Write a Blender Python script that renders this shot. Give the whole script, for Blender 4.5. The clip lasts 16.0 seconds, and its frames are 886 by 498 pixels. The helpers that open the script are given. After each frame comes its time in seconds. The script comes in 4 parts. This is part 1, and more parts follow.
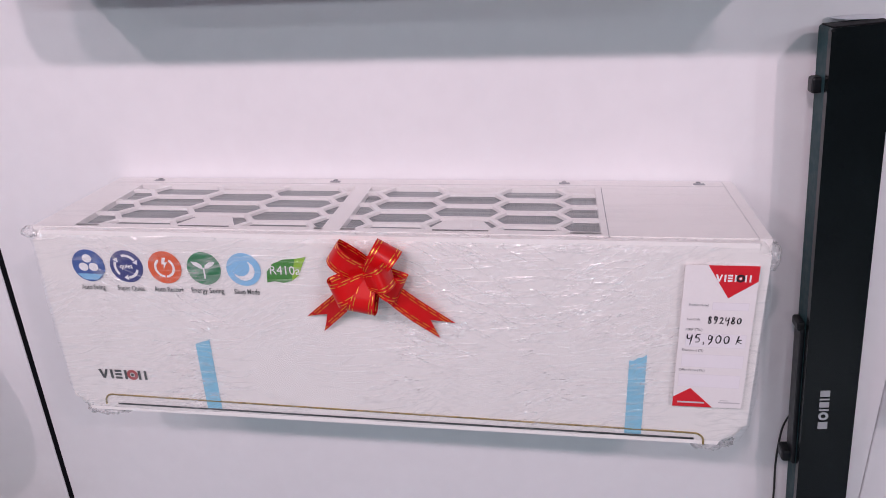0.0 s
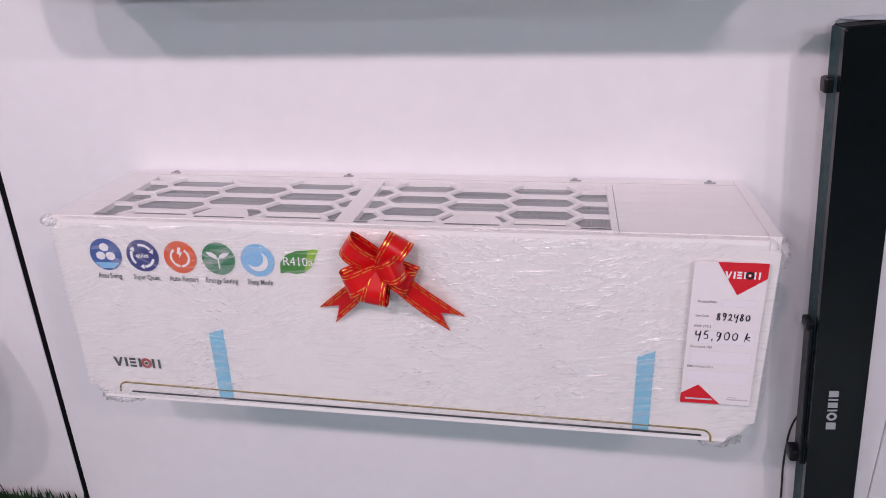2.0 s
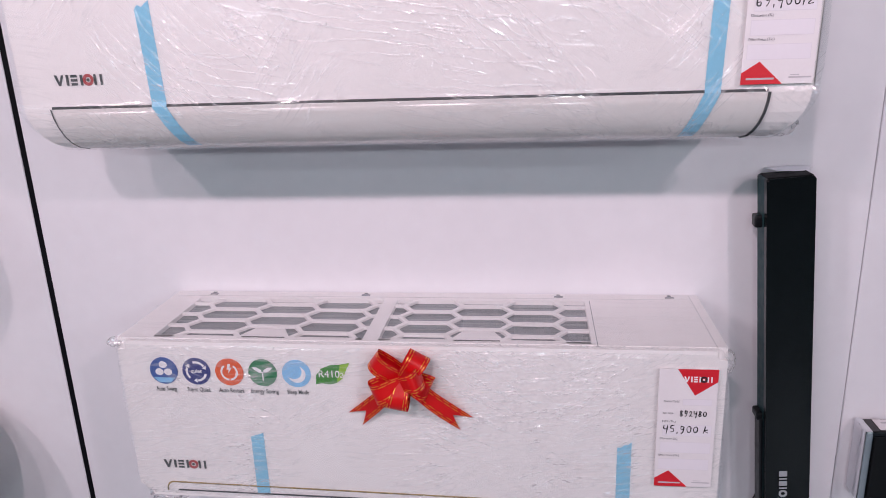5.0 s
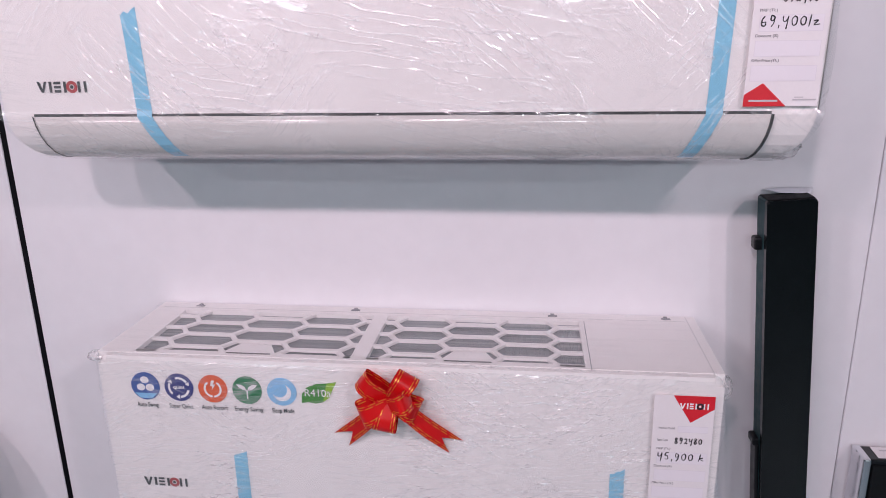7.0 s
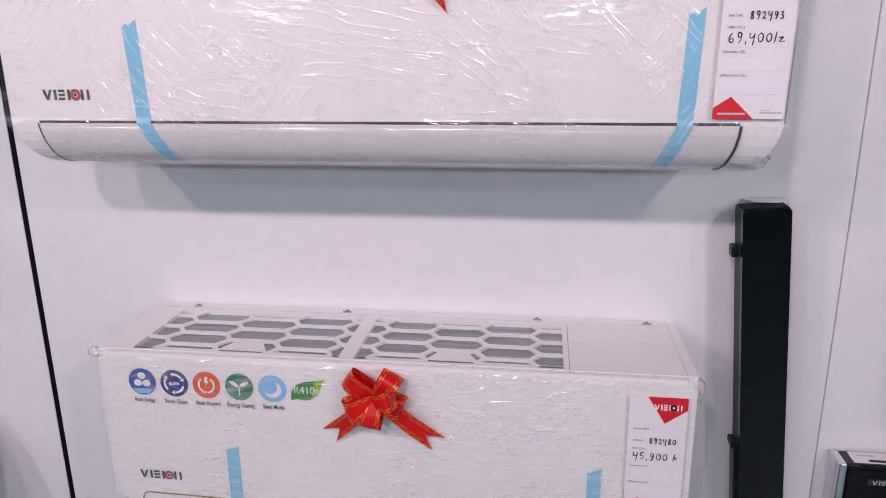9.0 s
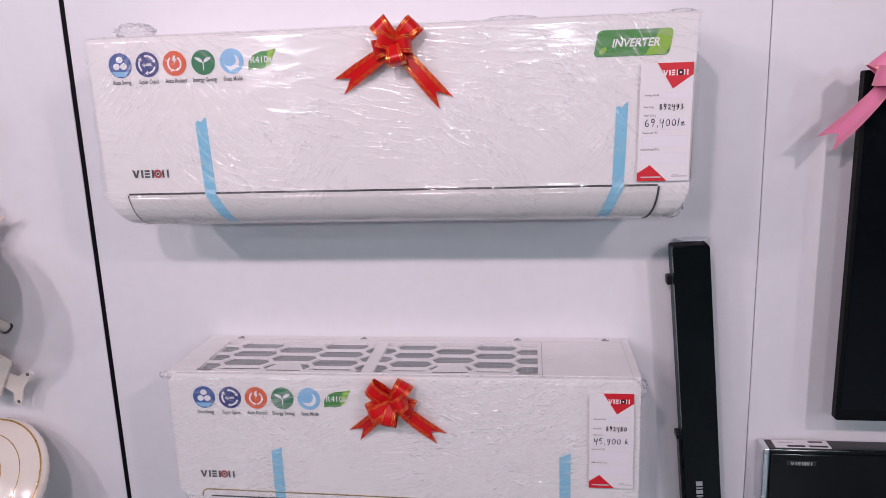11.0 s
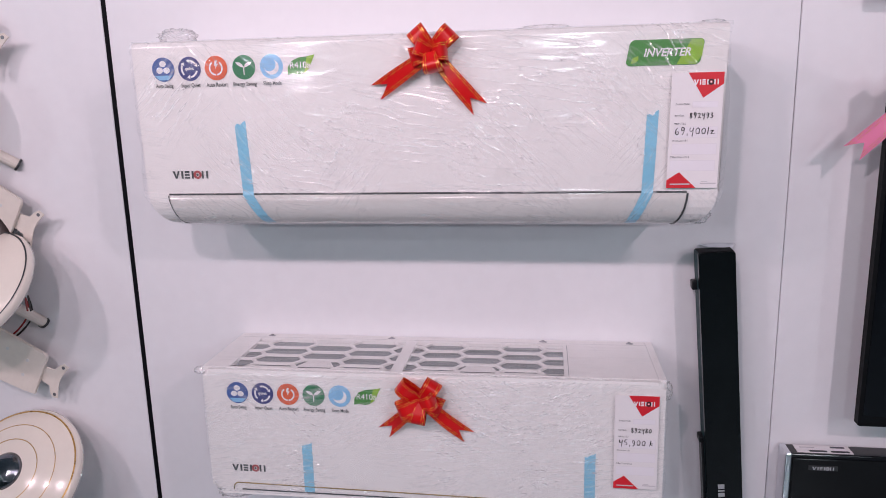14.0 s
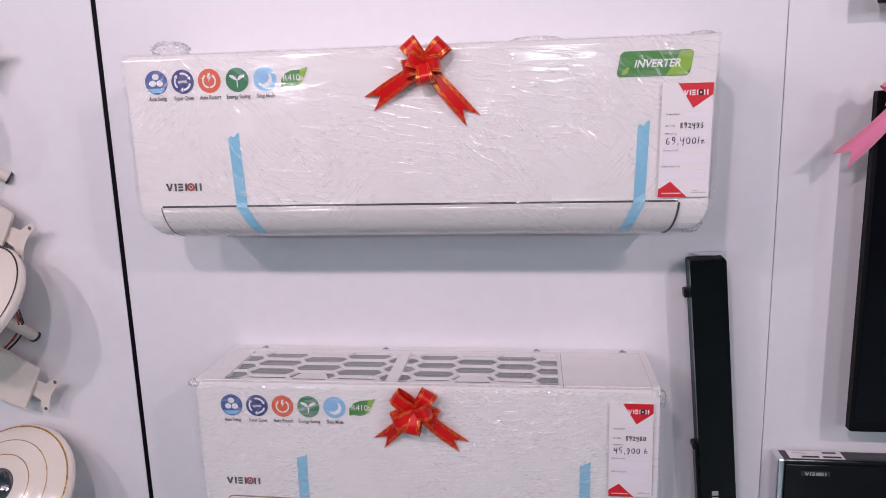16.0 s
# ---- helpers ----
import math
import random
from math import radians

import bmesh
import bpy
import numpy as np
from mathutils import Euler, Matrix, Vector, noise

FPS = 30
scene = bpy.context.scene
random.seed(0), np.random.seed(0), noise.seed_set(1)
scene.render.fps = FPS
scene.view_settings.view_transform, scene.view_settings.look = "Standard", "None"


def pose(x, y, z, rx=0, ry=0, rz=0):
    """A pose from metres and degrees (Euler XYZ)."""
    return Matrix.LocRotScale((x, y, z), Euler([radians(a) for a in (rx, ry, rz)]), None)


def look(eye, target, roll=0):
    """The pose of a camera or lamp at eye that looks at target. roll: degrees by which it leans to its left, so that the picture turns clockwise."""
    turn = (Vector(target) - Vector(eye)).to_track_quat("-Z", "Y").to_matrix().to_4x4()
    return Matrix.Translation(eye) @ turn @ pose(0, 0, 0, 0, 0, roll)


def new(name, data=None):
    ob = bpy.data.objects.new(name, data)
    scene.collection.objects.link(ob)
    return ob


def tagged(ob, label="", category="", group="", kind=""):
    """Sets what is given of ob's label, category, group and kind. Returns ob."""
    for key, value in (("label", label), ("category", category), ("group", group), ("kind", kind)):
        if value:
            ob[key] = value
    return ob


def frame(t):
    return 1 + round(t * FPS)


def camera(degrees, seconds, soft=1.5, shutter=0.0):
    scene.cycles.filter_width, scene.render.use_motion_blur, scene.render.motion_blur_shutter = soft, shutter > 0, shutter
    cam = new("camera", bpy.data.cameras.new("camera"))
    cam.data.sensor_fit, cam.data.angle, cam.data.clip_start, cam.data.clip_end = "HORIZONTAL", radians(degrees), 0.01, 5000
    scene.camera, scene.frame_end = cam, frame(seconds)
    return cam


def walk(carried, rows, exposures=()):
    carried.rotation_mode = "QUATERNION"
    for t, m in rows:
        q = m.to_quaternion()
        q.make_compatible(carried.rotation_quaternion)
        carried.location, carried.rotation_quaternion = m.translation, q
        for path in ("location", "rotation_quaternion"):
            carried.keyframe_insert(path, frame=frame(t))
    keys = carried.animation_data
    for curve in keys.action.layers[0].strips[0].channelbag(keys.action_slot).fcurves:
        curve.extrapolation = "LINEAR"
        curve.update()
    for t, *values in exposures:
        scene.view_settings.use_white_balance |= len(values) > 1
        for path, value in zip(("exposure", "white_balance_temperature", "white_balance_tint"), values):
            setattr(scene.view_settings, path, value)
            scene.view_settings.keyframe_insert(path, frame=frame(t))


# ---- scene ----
cam = camera(62.8, 16.0, soft=0.9)
PATH = [
    (0, (0.036, -0.012, 1.467), (-0.262, 1.808, 0.693), -2.4),
    (0.5, (0.031, -0.013, 1.467), (-0.278, 1.803, 0.688), -2.2),
    (1, (0.03, -0.018, 1.467), (-0.293, 1.799, 0.697), -2.2),
    (1.5, (0.034, -0.021, 1.469), (-0.296, 1.796, 0.701), -2.0),
    (2, (0.037, -0.025, 1.461), (-0.29, 1.792, 0.694), -1.9),
    (2.5, (0.042, -0.023, 1.468), (-0.277, 1.8, 0.709), -1.6),
    (3, (0.044, -0.03, 1.468), (-0.305, 1.785, 0.704), -1.8),
    (3.5, (0.044, -0.04, 1.489), (-0.279, 1.791, 0.754), -1.8),
    (4, (0.036, -0.079, 1.516), (-0.259, 1.797, 0.89), -1.3),
    (4.5, (0.016, -0.163, 1.568), (-0.27, 1.721, 0.961), -2.4),
    (4.7, (0.012, -0.192, 1.581), (-0.248, 1.707, 1.01), -2.4),
    (6.8, (0.012, -0.156, 1.596), (-0.24, 1.742, 1.018), -1.2),
    (7, (0.014, -0.157, 1.598), (-0.228, 1.746, 1.035), -1.0),
    (7.5, (0.021, -0.151, 1.603), (-0.226, 1.754, 1.045), -1.1),
    (8, (0.031, -0.148, 1.606), (-0.243, 1.761, 1.077), -0.8),
    (8.5, (0.059, -0.15, 1.605), (-0.257, 1.756, 1.088), -0.1),
    (9, (0.056, -0.192, 1.604), (-0.215, 1.714, 1.061), -0.6),
    (11.3, (0.087, -0.512, 1.676), (-0.161, 1.429, 1.262), -2.0),
    (11.5, (0.072, -0.516, 1.678), (-0.18, 1.425, 1.263), -1.4),
    (12, (0.066, -0.522, 1.676), (-0.167, 1.422, 1.268), -1.2),
    (12.5, (0.061, -0.53, 1.679), (-0.194, 1.414, 1.283), -1.3),
    (13, (0.059, -0.527, 1.679), (-0.197, 1.419, 1.295), -1.2),
    (13.5, (0.063, -0.522, 1.68), (-0.187, 1.421, 1.276), -1.3),
    (14, (0.055, -0.528, 1.677), (-0.225, 1.408, 1.262), -1.4),
    (14.5, (0.053, -0.531, 1.672), (-0.247, 1.406, 1.273), -1.6),
    (15, (0.048, -0.53, 1.672), (-0.237, 1.405, 1.256), -1.7),
    (15.5, (0.051, -0.53, 1.676), (-0.229, 1.41, 1.278), -1.8),
    (16, (0.048, -0.534, 1.681), (-0.204, 1.412, 1.289), -1.7),
]
walk(cam, [(t, look(eye, target, roll)) for t, eye, target, roll in PATH],
     exposures=((0.0, 0.20, 6680, 10), (3.5, 0.20, 6680, 10), (4.7, 0.15, 6600, 9.5), (9.0, 0.08, 6570, 9), (11.5, 0.0, 6570, 8.5), (16.0, 0.0, 6570, 8.5)))

# ---- light: rows of small ceiling spots in front of the display wall, plus added fill ----
WALL, CEILING = 0.995, 2.60
world = bpy.data.worlds.new("room_world")
scene.world = world
world.use_nodes = True
world.node_tree.nodes["Background"].inputs[0].default_value = (0.80, 0.90, 1.0, 1)
world.node_tree.nodes["Background"].inputs[1].default_value = 0.0


def spot_or_fill(x, y, watts, radius=0.05, colour=(1.0, 0.85, 0.93)):
    data = bpy.data.lights.new("spot_or_fill", "AREA")
    data.shape, data.size, data.energy, data.color = "DISK", 2 * radius, watts, colour
    ob = new("spot_or_fill", data)
    ob.matrix_world = look((x, y, CEILING - 0.04), (x * 0.3 - 0.1, WALL, 1.2))
    return ob


# warm row close to the wall, cooler rows and fill deeper in the shop
for x, y, watts in ((-1.75, -1.05, 11.5), (-1, -1.1, 7.5), (-0.36, -1.1, 14), (1.35, -1.1, 13.5)):
    spot_or_fill(x, y, watts, colour=(1.0, 0.76, 0.86))
# cool colour tints the shadows; the three at -4.6 are added fill lamps
for x, y, watts in ((-3.5, -2.4, 9), (3.2, -2.4, 12), (-2.2, -4.6, 19), (0.3, -4.6, 20), (2.5, -4.6, 20)):
    spot_or_fill(x, y, watts, colour=(0.84, 0.90, 1.0))


# ---- materials ----
def nodes_of(name):
    m = bpy.data.materials.new(name)
    m.use_nodes = True
    t = m.node_tree
    return m, t, t.nodes["Principled BSDF"], t.nodes, t.links


def surface(name, colour, rough=0.5, metal=0.0, spread=0.06, scale=14.0, bump=0.0, bump_scale=300.0, coat=0.0, spec=0.5, stretch=(1, 1, 1)):
    """Base colour with a large and a small variation, and a fine relief."""
    m, t, p, n, l = nodes_of(name)
    tc = n.new("ShaderNodeTexCoord")
    mp = n.new("ShaderNodeMapping")
    mp.inputs["Scale"].default_value = stretch
    l.new(tc.outputs["Object"], mp.inputs["Vector"])
    a, b = n.new("ShaderNodeTexNoise"), n.new("ShaderNodeTexNoise")
    a.inputs["Scale"].default_value, a.inputs["Detail"].default_value = scale * 0.25, 3
    b.inputs["Scale"].default_value, b.inputs["Detail"].default_value = scale * 6, 4
    for q in (a, b):
        l.new(mp.outputs[0], q.inputs["Vector"])
    mx = n.new("ShaderNodeMath")
    mx.operation = "ADD"
    l.new(a.outputs[0], mx.inputs[0]), l.new(b.outputs[0], mx.inputs[1])
    r = n.new("ShaderNodeMapRange")
    r.inputs[1].default_value, r.inputs[2].default_value = 0.6, 1.4
    r.inputs[3].default_value, r.inputs[4].default_value = 1 - spread, 1 + spread * 0.5
    l.new(mx.outputs[0], r.inputs[0])
    mul = n.new("ShaderNodeVectorMath")
    mul.operation = "SCALE"
    mul.inputs[0].default_value = colour
    l.new(r.outputs[0], mul.inputs["Scale"])
    l.new(mul.outputs[0], p.inputs["Base Color"])
    rr = n.new("ShaderNodeMapRange")
    rr.inputs[1].default_value, rr.inputs[2].default_value = 0.3, 0.7
    rr.inputs[3].default_value, rr.inputs[4].default_value = max(rough - 0.06, 0.02), min(rough + 0.08, 1)
    l.new(b.outputs[0], rr.inputs[0])
    l.new(rr.outputs[0], p.inputs["Roughness"])
    p.inputs["Metallic"].default_value = metal
    p.inputs["Coat Weight"].default_value = coat
    p.inputs["Specular IOR Level"].default_value = spec
    p.inputs["Coat Roughness"].default_value = 0.05
    if bump:
        c = n.new("ShaderNodeTexNoise")
        c.inputs["Scale"].default_value, c.inputs["Detail"].default_value = bump_scale, 2
        l.new(mp.outputs[0], c.inputs["Vector"])
        bp = n.new("ShaderNodeBump")
        bp.inputs["Strength"].default_value, bp.inputs["Distance"].default_value = bump, 0.001
        l.new(c.outputs[0], bp.inputs["Height"])
        l.new(bp.outputs[0], p.inputs["Normal"])
    return m


PAINT = surface("white_wall_laminate", (0.76, 0.758, 0.792), 0.38, spread=0.035, scale=5, bump=0.05, bump_scale=90)
# unseen room surfaces: teal chosen so that their bounce tints the shadows
SIDEWALL = surface("teal_bounce_wall", (0.22, 0.34, 0.365), 0.8, spread=0.05)
FLOOR = surface("teal_bounce_floor", (0.26, 0.33, 0.36), 0.3, spread=0.1)
CEIL = surface("teal_bounce_ceiling", (0.36, 0.48, 0.50), 0.9, spread=0.04)
BLACKGAP = surface("black_joint_strip", (0.004, 0.004, 0.006), 0.6, spread=0.2, spec=0.1)
SEAM = surface("grey_panel_joint", (0.50, 0.50, 0.53), 0.6)
WHITE = surface("white_abs_plastic", (0.84, 0.825, 0.82), 0.36, spread=0.03, scale=2)
# white plastic; part of the grey it mirrors is put into the colour
FLAP = surface("white_flap_reflection_grey", (0.68, 0.675, 0.66), 0.12, spread=0.03)
GREYPL = surface("pale_grey_plastic", (0.62, 0.62, 0.62), 0.4)
DARK = surface("dark_slot", (0.02, 0.024, 0.026), 0.5)
GOLD = surface("gold_trim", (0.50, 0.36, 0.13), 0.28, metal=0.85)
HOOK = surface("steel_hook", (0.20, 0.21, 0.23), 0.4, metal=0.6)
TAPE = surface("pale_blue_tape", (0.22, 0.56, 0.75), 0.42, spread=0.09, scale=40, bump=0.12, bump_scale=260)
CARD = surface("tag_card", (0.78, 0.75, 0.77), 0.5, spread=0.03, scale=40)
CARDBOX = surface("tag_field", (0.78, 0.75, 0.80), 0.55, spread=0.02)
CARDLINE = surface("tag_field_edge", (0.73, 0.70, 0.745), 0.55)
RED = surface("tag_red_print", (0.62, 0.012, 0.025), 0.45, spread=0.05)
INK = surface("black_ink", (0.012, 0.012, 0.016), 0.5)
PRINT = surface("grey_print", (0.10, 0.095, 0.115), 0.6)
PALEPRINT = surface("pale_grey_print", (0.52, 0.50, 0.53), 0.6)
PWHITE = surface("white_print", (0.84, 0.84, 0.86), 0.5)
NAVY = surface("navy_print", (0.022, 0.032, 0.20), 0.4)
BLUEP = surface("mid_blue_print", (0.045, 0.11, 0.36), 0.4, spread=0.25, scale=90)
ORANGE = surface("orange_print", (0.72, 0.105, 0.02), 0.4)
GREEN = surface("green_print", (0.005, 0.19, 0.065), 0.4)
SKY = surface("sky_blue_print", (0.24, 0.53, 0.80), 0.4)
LEAFD = surface("leaf_green_print", (0.035, 0.25, 0.02), 0.4)
LEAFL = surface("lime_print", (0.26, 0.50, 0.02), 0.4)
CHAR = surface("charcoal_print", (0.045, 0.055, 0.058), 0.4)
LOGORED = surface("logo_red", (0.42, 0.07, 0.075), 0.4)
BLACKPL = surface("satin_black_plastic", (0.006, 0.007, 0.009), 0.35, spread=0.2, bump=0.05, spec=0.3)
BLACKGL = surface("gloss_black_plastic", (0.004, 0.005, 0.007), 0.10, spread=0.2, spec=0.35)
CLOTH = surface("black_speaker_cloth", (0.005, 0.006, 0.007), 0.7, spread=0.35, scale=60, bump=0.3, bump_scale=1400, spec=0.08, coat=0.35)
GLOSSCLOTH = surface("film_covered_black_cloth", (0.004, 0.006, 0.007), 0.16, spread=0.3, scale=60, bump=0.04, bump_scale=60, spec=0.3)
SIDEPL = surface("dark_teal_grey_plastic", (0.014, 0.050, 0.056), 0.45, spread=0.12, spec=0.15)
BEZEL = surface("matt_black_bezel", (0.004, 0.005, 0.006), 0.55, spread=0.2, spec=0.12)
SILVER = surface("silver_lettering", (0.55, 0.56, 0.58), 0.35, metal=0.5)
CHROME = surface("chrome", (0.72, 0.73, 0.76), 0.12, metal=1.0, spread=0.05)
# chrome under film; the dark surroundings it mirrors are painted into the base colour
CRUMPLE = surface("film_wrapped_chrome_dark_reflections", (0.22, 0.23, 0.26), 0.10, metal=1.0, spread=0.4, scale=40, bump=1.0, bump_scale=120)
CREAM = surface("cream_enamel", (0.80, 0.735, 0.66), 0.16, spread=0.03, coat=1.0)
CREAMPL = surface("cream_painted_steel", (0.70, 0.64, 0.585), 0.42, spread=0.06)
LINEK = surface("dark_pinstripe", (0.03, 0.035, 0.04), 0.4)
LINEG = surface("gold_pinstripe", (0.55, 0.33, 0.10), 0.3, metal=0.5)
BROWN = surface("dark_brown_varnish", (0.022, 0.011, 0.009), 0.35)
WIREK = surface("black_wire", (0.015, 0.015, 0.015), 0.4)
WIRER = surface("red_wire", (0.30, 0.03, 0.03), 0.4)
TURF = surface("dark_green_turf", (0.012, 0.055, 0.018), 0.5, spread=0.5, scale=60)
PAPERLIT = surface("white_packing_sheet", (0.74, 0.76, 0.82), 0.35)


def fins_material():
    """Grey mesh filter over aluminium fins, streaked along the unit."""
    m, t, p, n, l = nodes_of("filter_mesh")
    tc, mp, a = n.new("ShaderNodeTexCoord"), n.new("ShaderNodeMapping"), n.new("ShaderNodeTexNoise")
    mp.inputs["Scale"].default_value = (2.5, 130, 1)
    l.new(tc.outputs["Object"], mp.inputs["Vector"]), l.new(mp.outputs[0], a.inputs["Vector"])
    a.inputs["Scale"].default_value, a.inputs["Detail"].default_value = 1.0, 4
    r = n.new("ShaderNodeValToRGB")
    r.color_ramp.elements[0].position, r.color_ramp.elements[1].position = 0.3, 0.72
    r.color_ramp.elements[0].color, r.color_ramp.elements[1].color = (0.055, 0.075, 0.08, 1), (0.30, 0.34, 0.36, 1)
    l.new(a.outputs[0], r.inputs[0]), l.new(r.outputs[0], p.inputs["Base Color"])
    w = n.new("ShaderNodeTexWave")
    w.inputs["Scale"].default_value = 120
    l.new(tc.outputs["Object"], w.inputs["Vector"])
    bp = n.new("ShaderNodeBump")
    bp.inputs["Strength"].default_value, bp.inputs["Distance"].default_value = 0.4, 0.001
    l.new(w.outputs[1], bp.inputs["Height"]), l.new(bp.outputs[0], p.inputs["Normal"])
    p.inputs["Roughness"].default_value = 0.45
    return m


FINS = fins_material()


def film_material(name, sets, relief, gloss=0.09, haze=0.03, crease_haze=0.25, crumple=0.3, rough=0.14):
    """Stretch film: clear, glossy, with fine long creases. sets: (slant, stretch, fineness, slack from, slack to, patch size, shift, sharpness)."""
    m = bpy.data.materials.new(name)
    m.use_nodes = True
    t = m.node_tree
    n, l = t.nodes, t.links
    n.remove(n["Principled BSDF"])
    out = n["Material Output"]
    tc = n.new("ShaderNodeTexCoord")

    def calc(kind, a, b=None, clamp=False):
        q = n.new("ShaderNodeMath")
        q.operation, q.use_clamp = kind, clamp
        for i, v in enumerate((a, b)):
            if isinstance(v, (int, float)):
                q.inputs[i].default_value = v
            elif v is not None:
                l.new(v, q.inputs[i])
        return q.outputs[0]

    def cloud(vector, scale, detail):
        q = n.new("ShaderNodeTexNoise")
        q.inputs["Scale"].default_value, q.inputs["Detail"].default_value = scale, detail
        l.new(vector, q.inputs["Vector"])
        return q

    bend = n.new("ShaderNodeVectorMath")
    bend.operation = "MULTIPLY_ADD"
    bend.inputs[1].default_value = (0.035, 0.035, 0.035)
    l.new(cloud(tc.outputs["Object"], 6.0, 2).outputs[1], bend.inputs[0])
    l.new(tc.outputs["Object"], bend.inputs[2])

    def creases(slant, stretch, scale, low, high, patch, shift, sharp):
        """Thin ridges along one slant, only in patches where the film is slack."""
        mp, sq = n.new("ShaderNodeMapping"), n.new("ShaderNodeVectorMath")
        mp.inputs["Location"].default_value = (shift, shift, shift)
        mp.inputs["Rotation"].default_value = (0, radians(slant), 0)
        l.new(bend.outputs[0], mp.inputs["Vector"])
        sq.operation = "MULTIPLY"
        sq.inputs[1].default_value = (stretch, 1, 1)
        l.new(mp.outputs[0], sq.inputs[0])
        fine = cloud(sq.outputs[0], scale, 1.5).outputs[0]
        ridge = calc("SUBTRACT", 1.0, calc("MULTIPLY", calc("ABSOLUTE", calc("SUBTRACT", fine, 0.5)), sharp), True)
        zone = n.new("ShaderNodeMapRange")
        zone.inputs[1].default_value, zone.inputs[2].default_value = low, high
        l.new(cloud(mp.outputs[0], patch, 3).outputs[0], zone.inputs[0])
        return calc("MULTIPLY", calc("POWER", ridge, 1.5), zone.outputs[0]), zone.outputs[0]

    total = slack = None
    for row in sets:
        ridge, zone = creases(*row)
        total = ridge if total is None else calc("ADD", total, ridge)
        slack = zone if slack is None else calc("MAXIMUM", slack, zone)
    small = cloud(bend.outputs[0], 210.0, 2).outputs[0]
    height = calc("ADD", total, calc("MULTIPLY", calc("MULTIPLY", small, slack), crumple))
    bp = n.new("ShaderNodeBump")
    bp.inputs["Strength"].default_value, bp.inputs["Distance"].default_value = 1.0, relief
    l.new(height, bp.inputs["Height"])
    clear, shine, milk = n.new("ShaderNodeBsdfTransparent"), n.new("ShaderNodeBsdfGlossy"), n.new("ShaderNodeBsdfDiffuse")
    clear.inputs[0].default_value = (0.99, 0.99, 0.99, 1)
    shine.inputs["Roughness"].default_value = rough
    shine.inputs["Color"].default_value = (1, 1, 1, 1)
    milk.inputs[0].default_value = (0.88, 0.88, 0.9, 1)
    l.new(bp.outputs[0], shine.inputs["Normal"])
    veil = calc("ADD", calc("MULTIPLY", total, crease_haze), calc("ADD", calc("MULTIPLY", slack, haze), haze * 0.4), True)
    m1, m2 = n.new("ShaderNodeMixShader"), n.new("ShaderNodeMixShader")
    l.new(veil, m1.inputs[0]), l.new(clear.outputs[0], m1.inputs[1]), l.new(milk.outputs[0], m1.inputs[2])
    fr = n.new("ShaderNodeLayerWeight")
    fr.inputs["Blend"].default_value = 0.5
    l.new(calc("ADD", calc("MULTIPLY", calc("POWER", fr.outputs["Facing"], 4.0), 0.45), gloss, True), m2.inputs[0])
    l.new(m1.outputs[0], m2.inputs[1]), l.new(shine.outputs[0], m2.inputs[2])
    l.new(m2.outputs[0], out.inputs["Surface"])
    return m


FILM_L = film_material("stretch_film_lower", ((4, 0.10, 95, 0.39, 0.59, 6.0, 0.0, 15), (-26, 0.12, 75, 0.47, 0.62, 5.0, 3.7, 18), (24, 0.25, 120, 0.46, 0.63, 8.0, 7.1, 11)), 0.00085, 0.08, 0.03, 0.22, 0.40)
FILM_U = film_material("stretch_film_upper", ((-9, 0.08, 85, 0.43, 0.61, 6.0, 0.0, 20), (-42, 0.10, 70, 0.48, 0.62, 4.5, 3.7, 24), (48, 0.12, 80, 0.50, 0.63, 5.0, 9.1, 22)), 0.00042, 0.075, 0.03, 0.26, 0.22, 0.11)
FILM_T = film_material("stretch_film_taut", ((0, 0.03, 60, 0.44, 0.62, 7.0, 0.0, 8),), 0.00006, 0.09, 0.01, 0.06, 0.0)
FILM_G = film_material("stretch_film_gathered", ((25, 0.15, 90, 0.38, 0.55, 9.0, 0.0, 9), (-40, 0.2, 80, 0.4, 0.6, 9.0, 4.0, 9)), 0.0006, 0.09, 0.06, 0.25, 0.4)


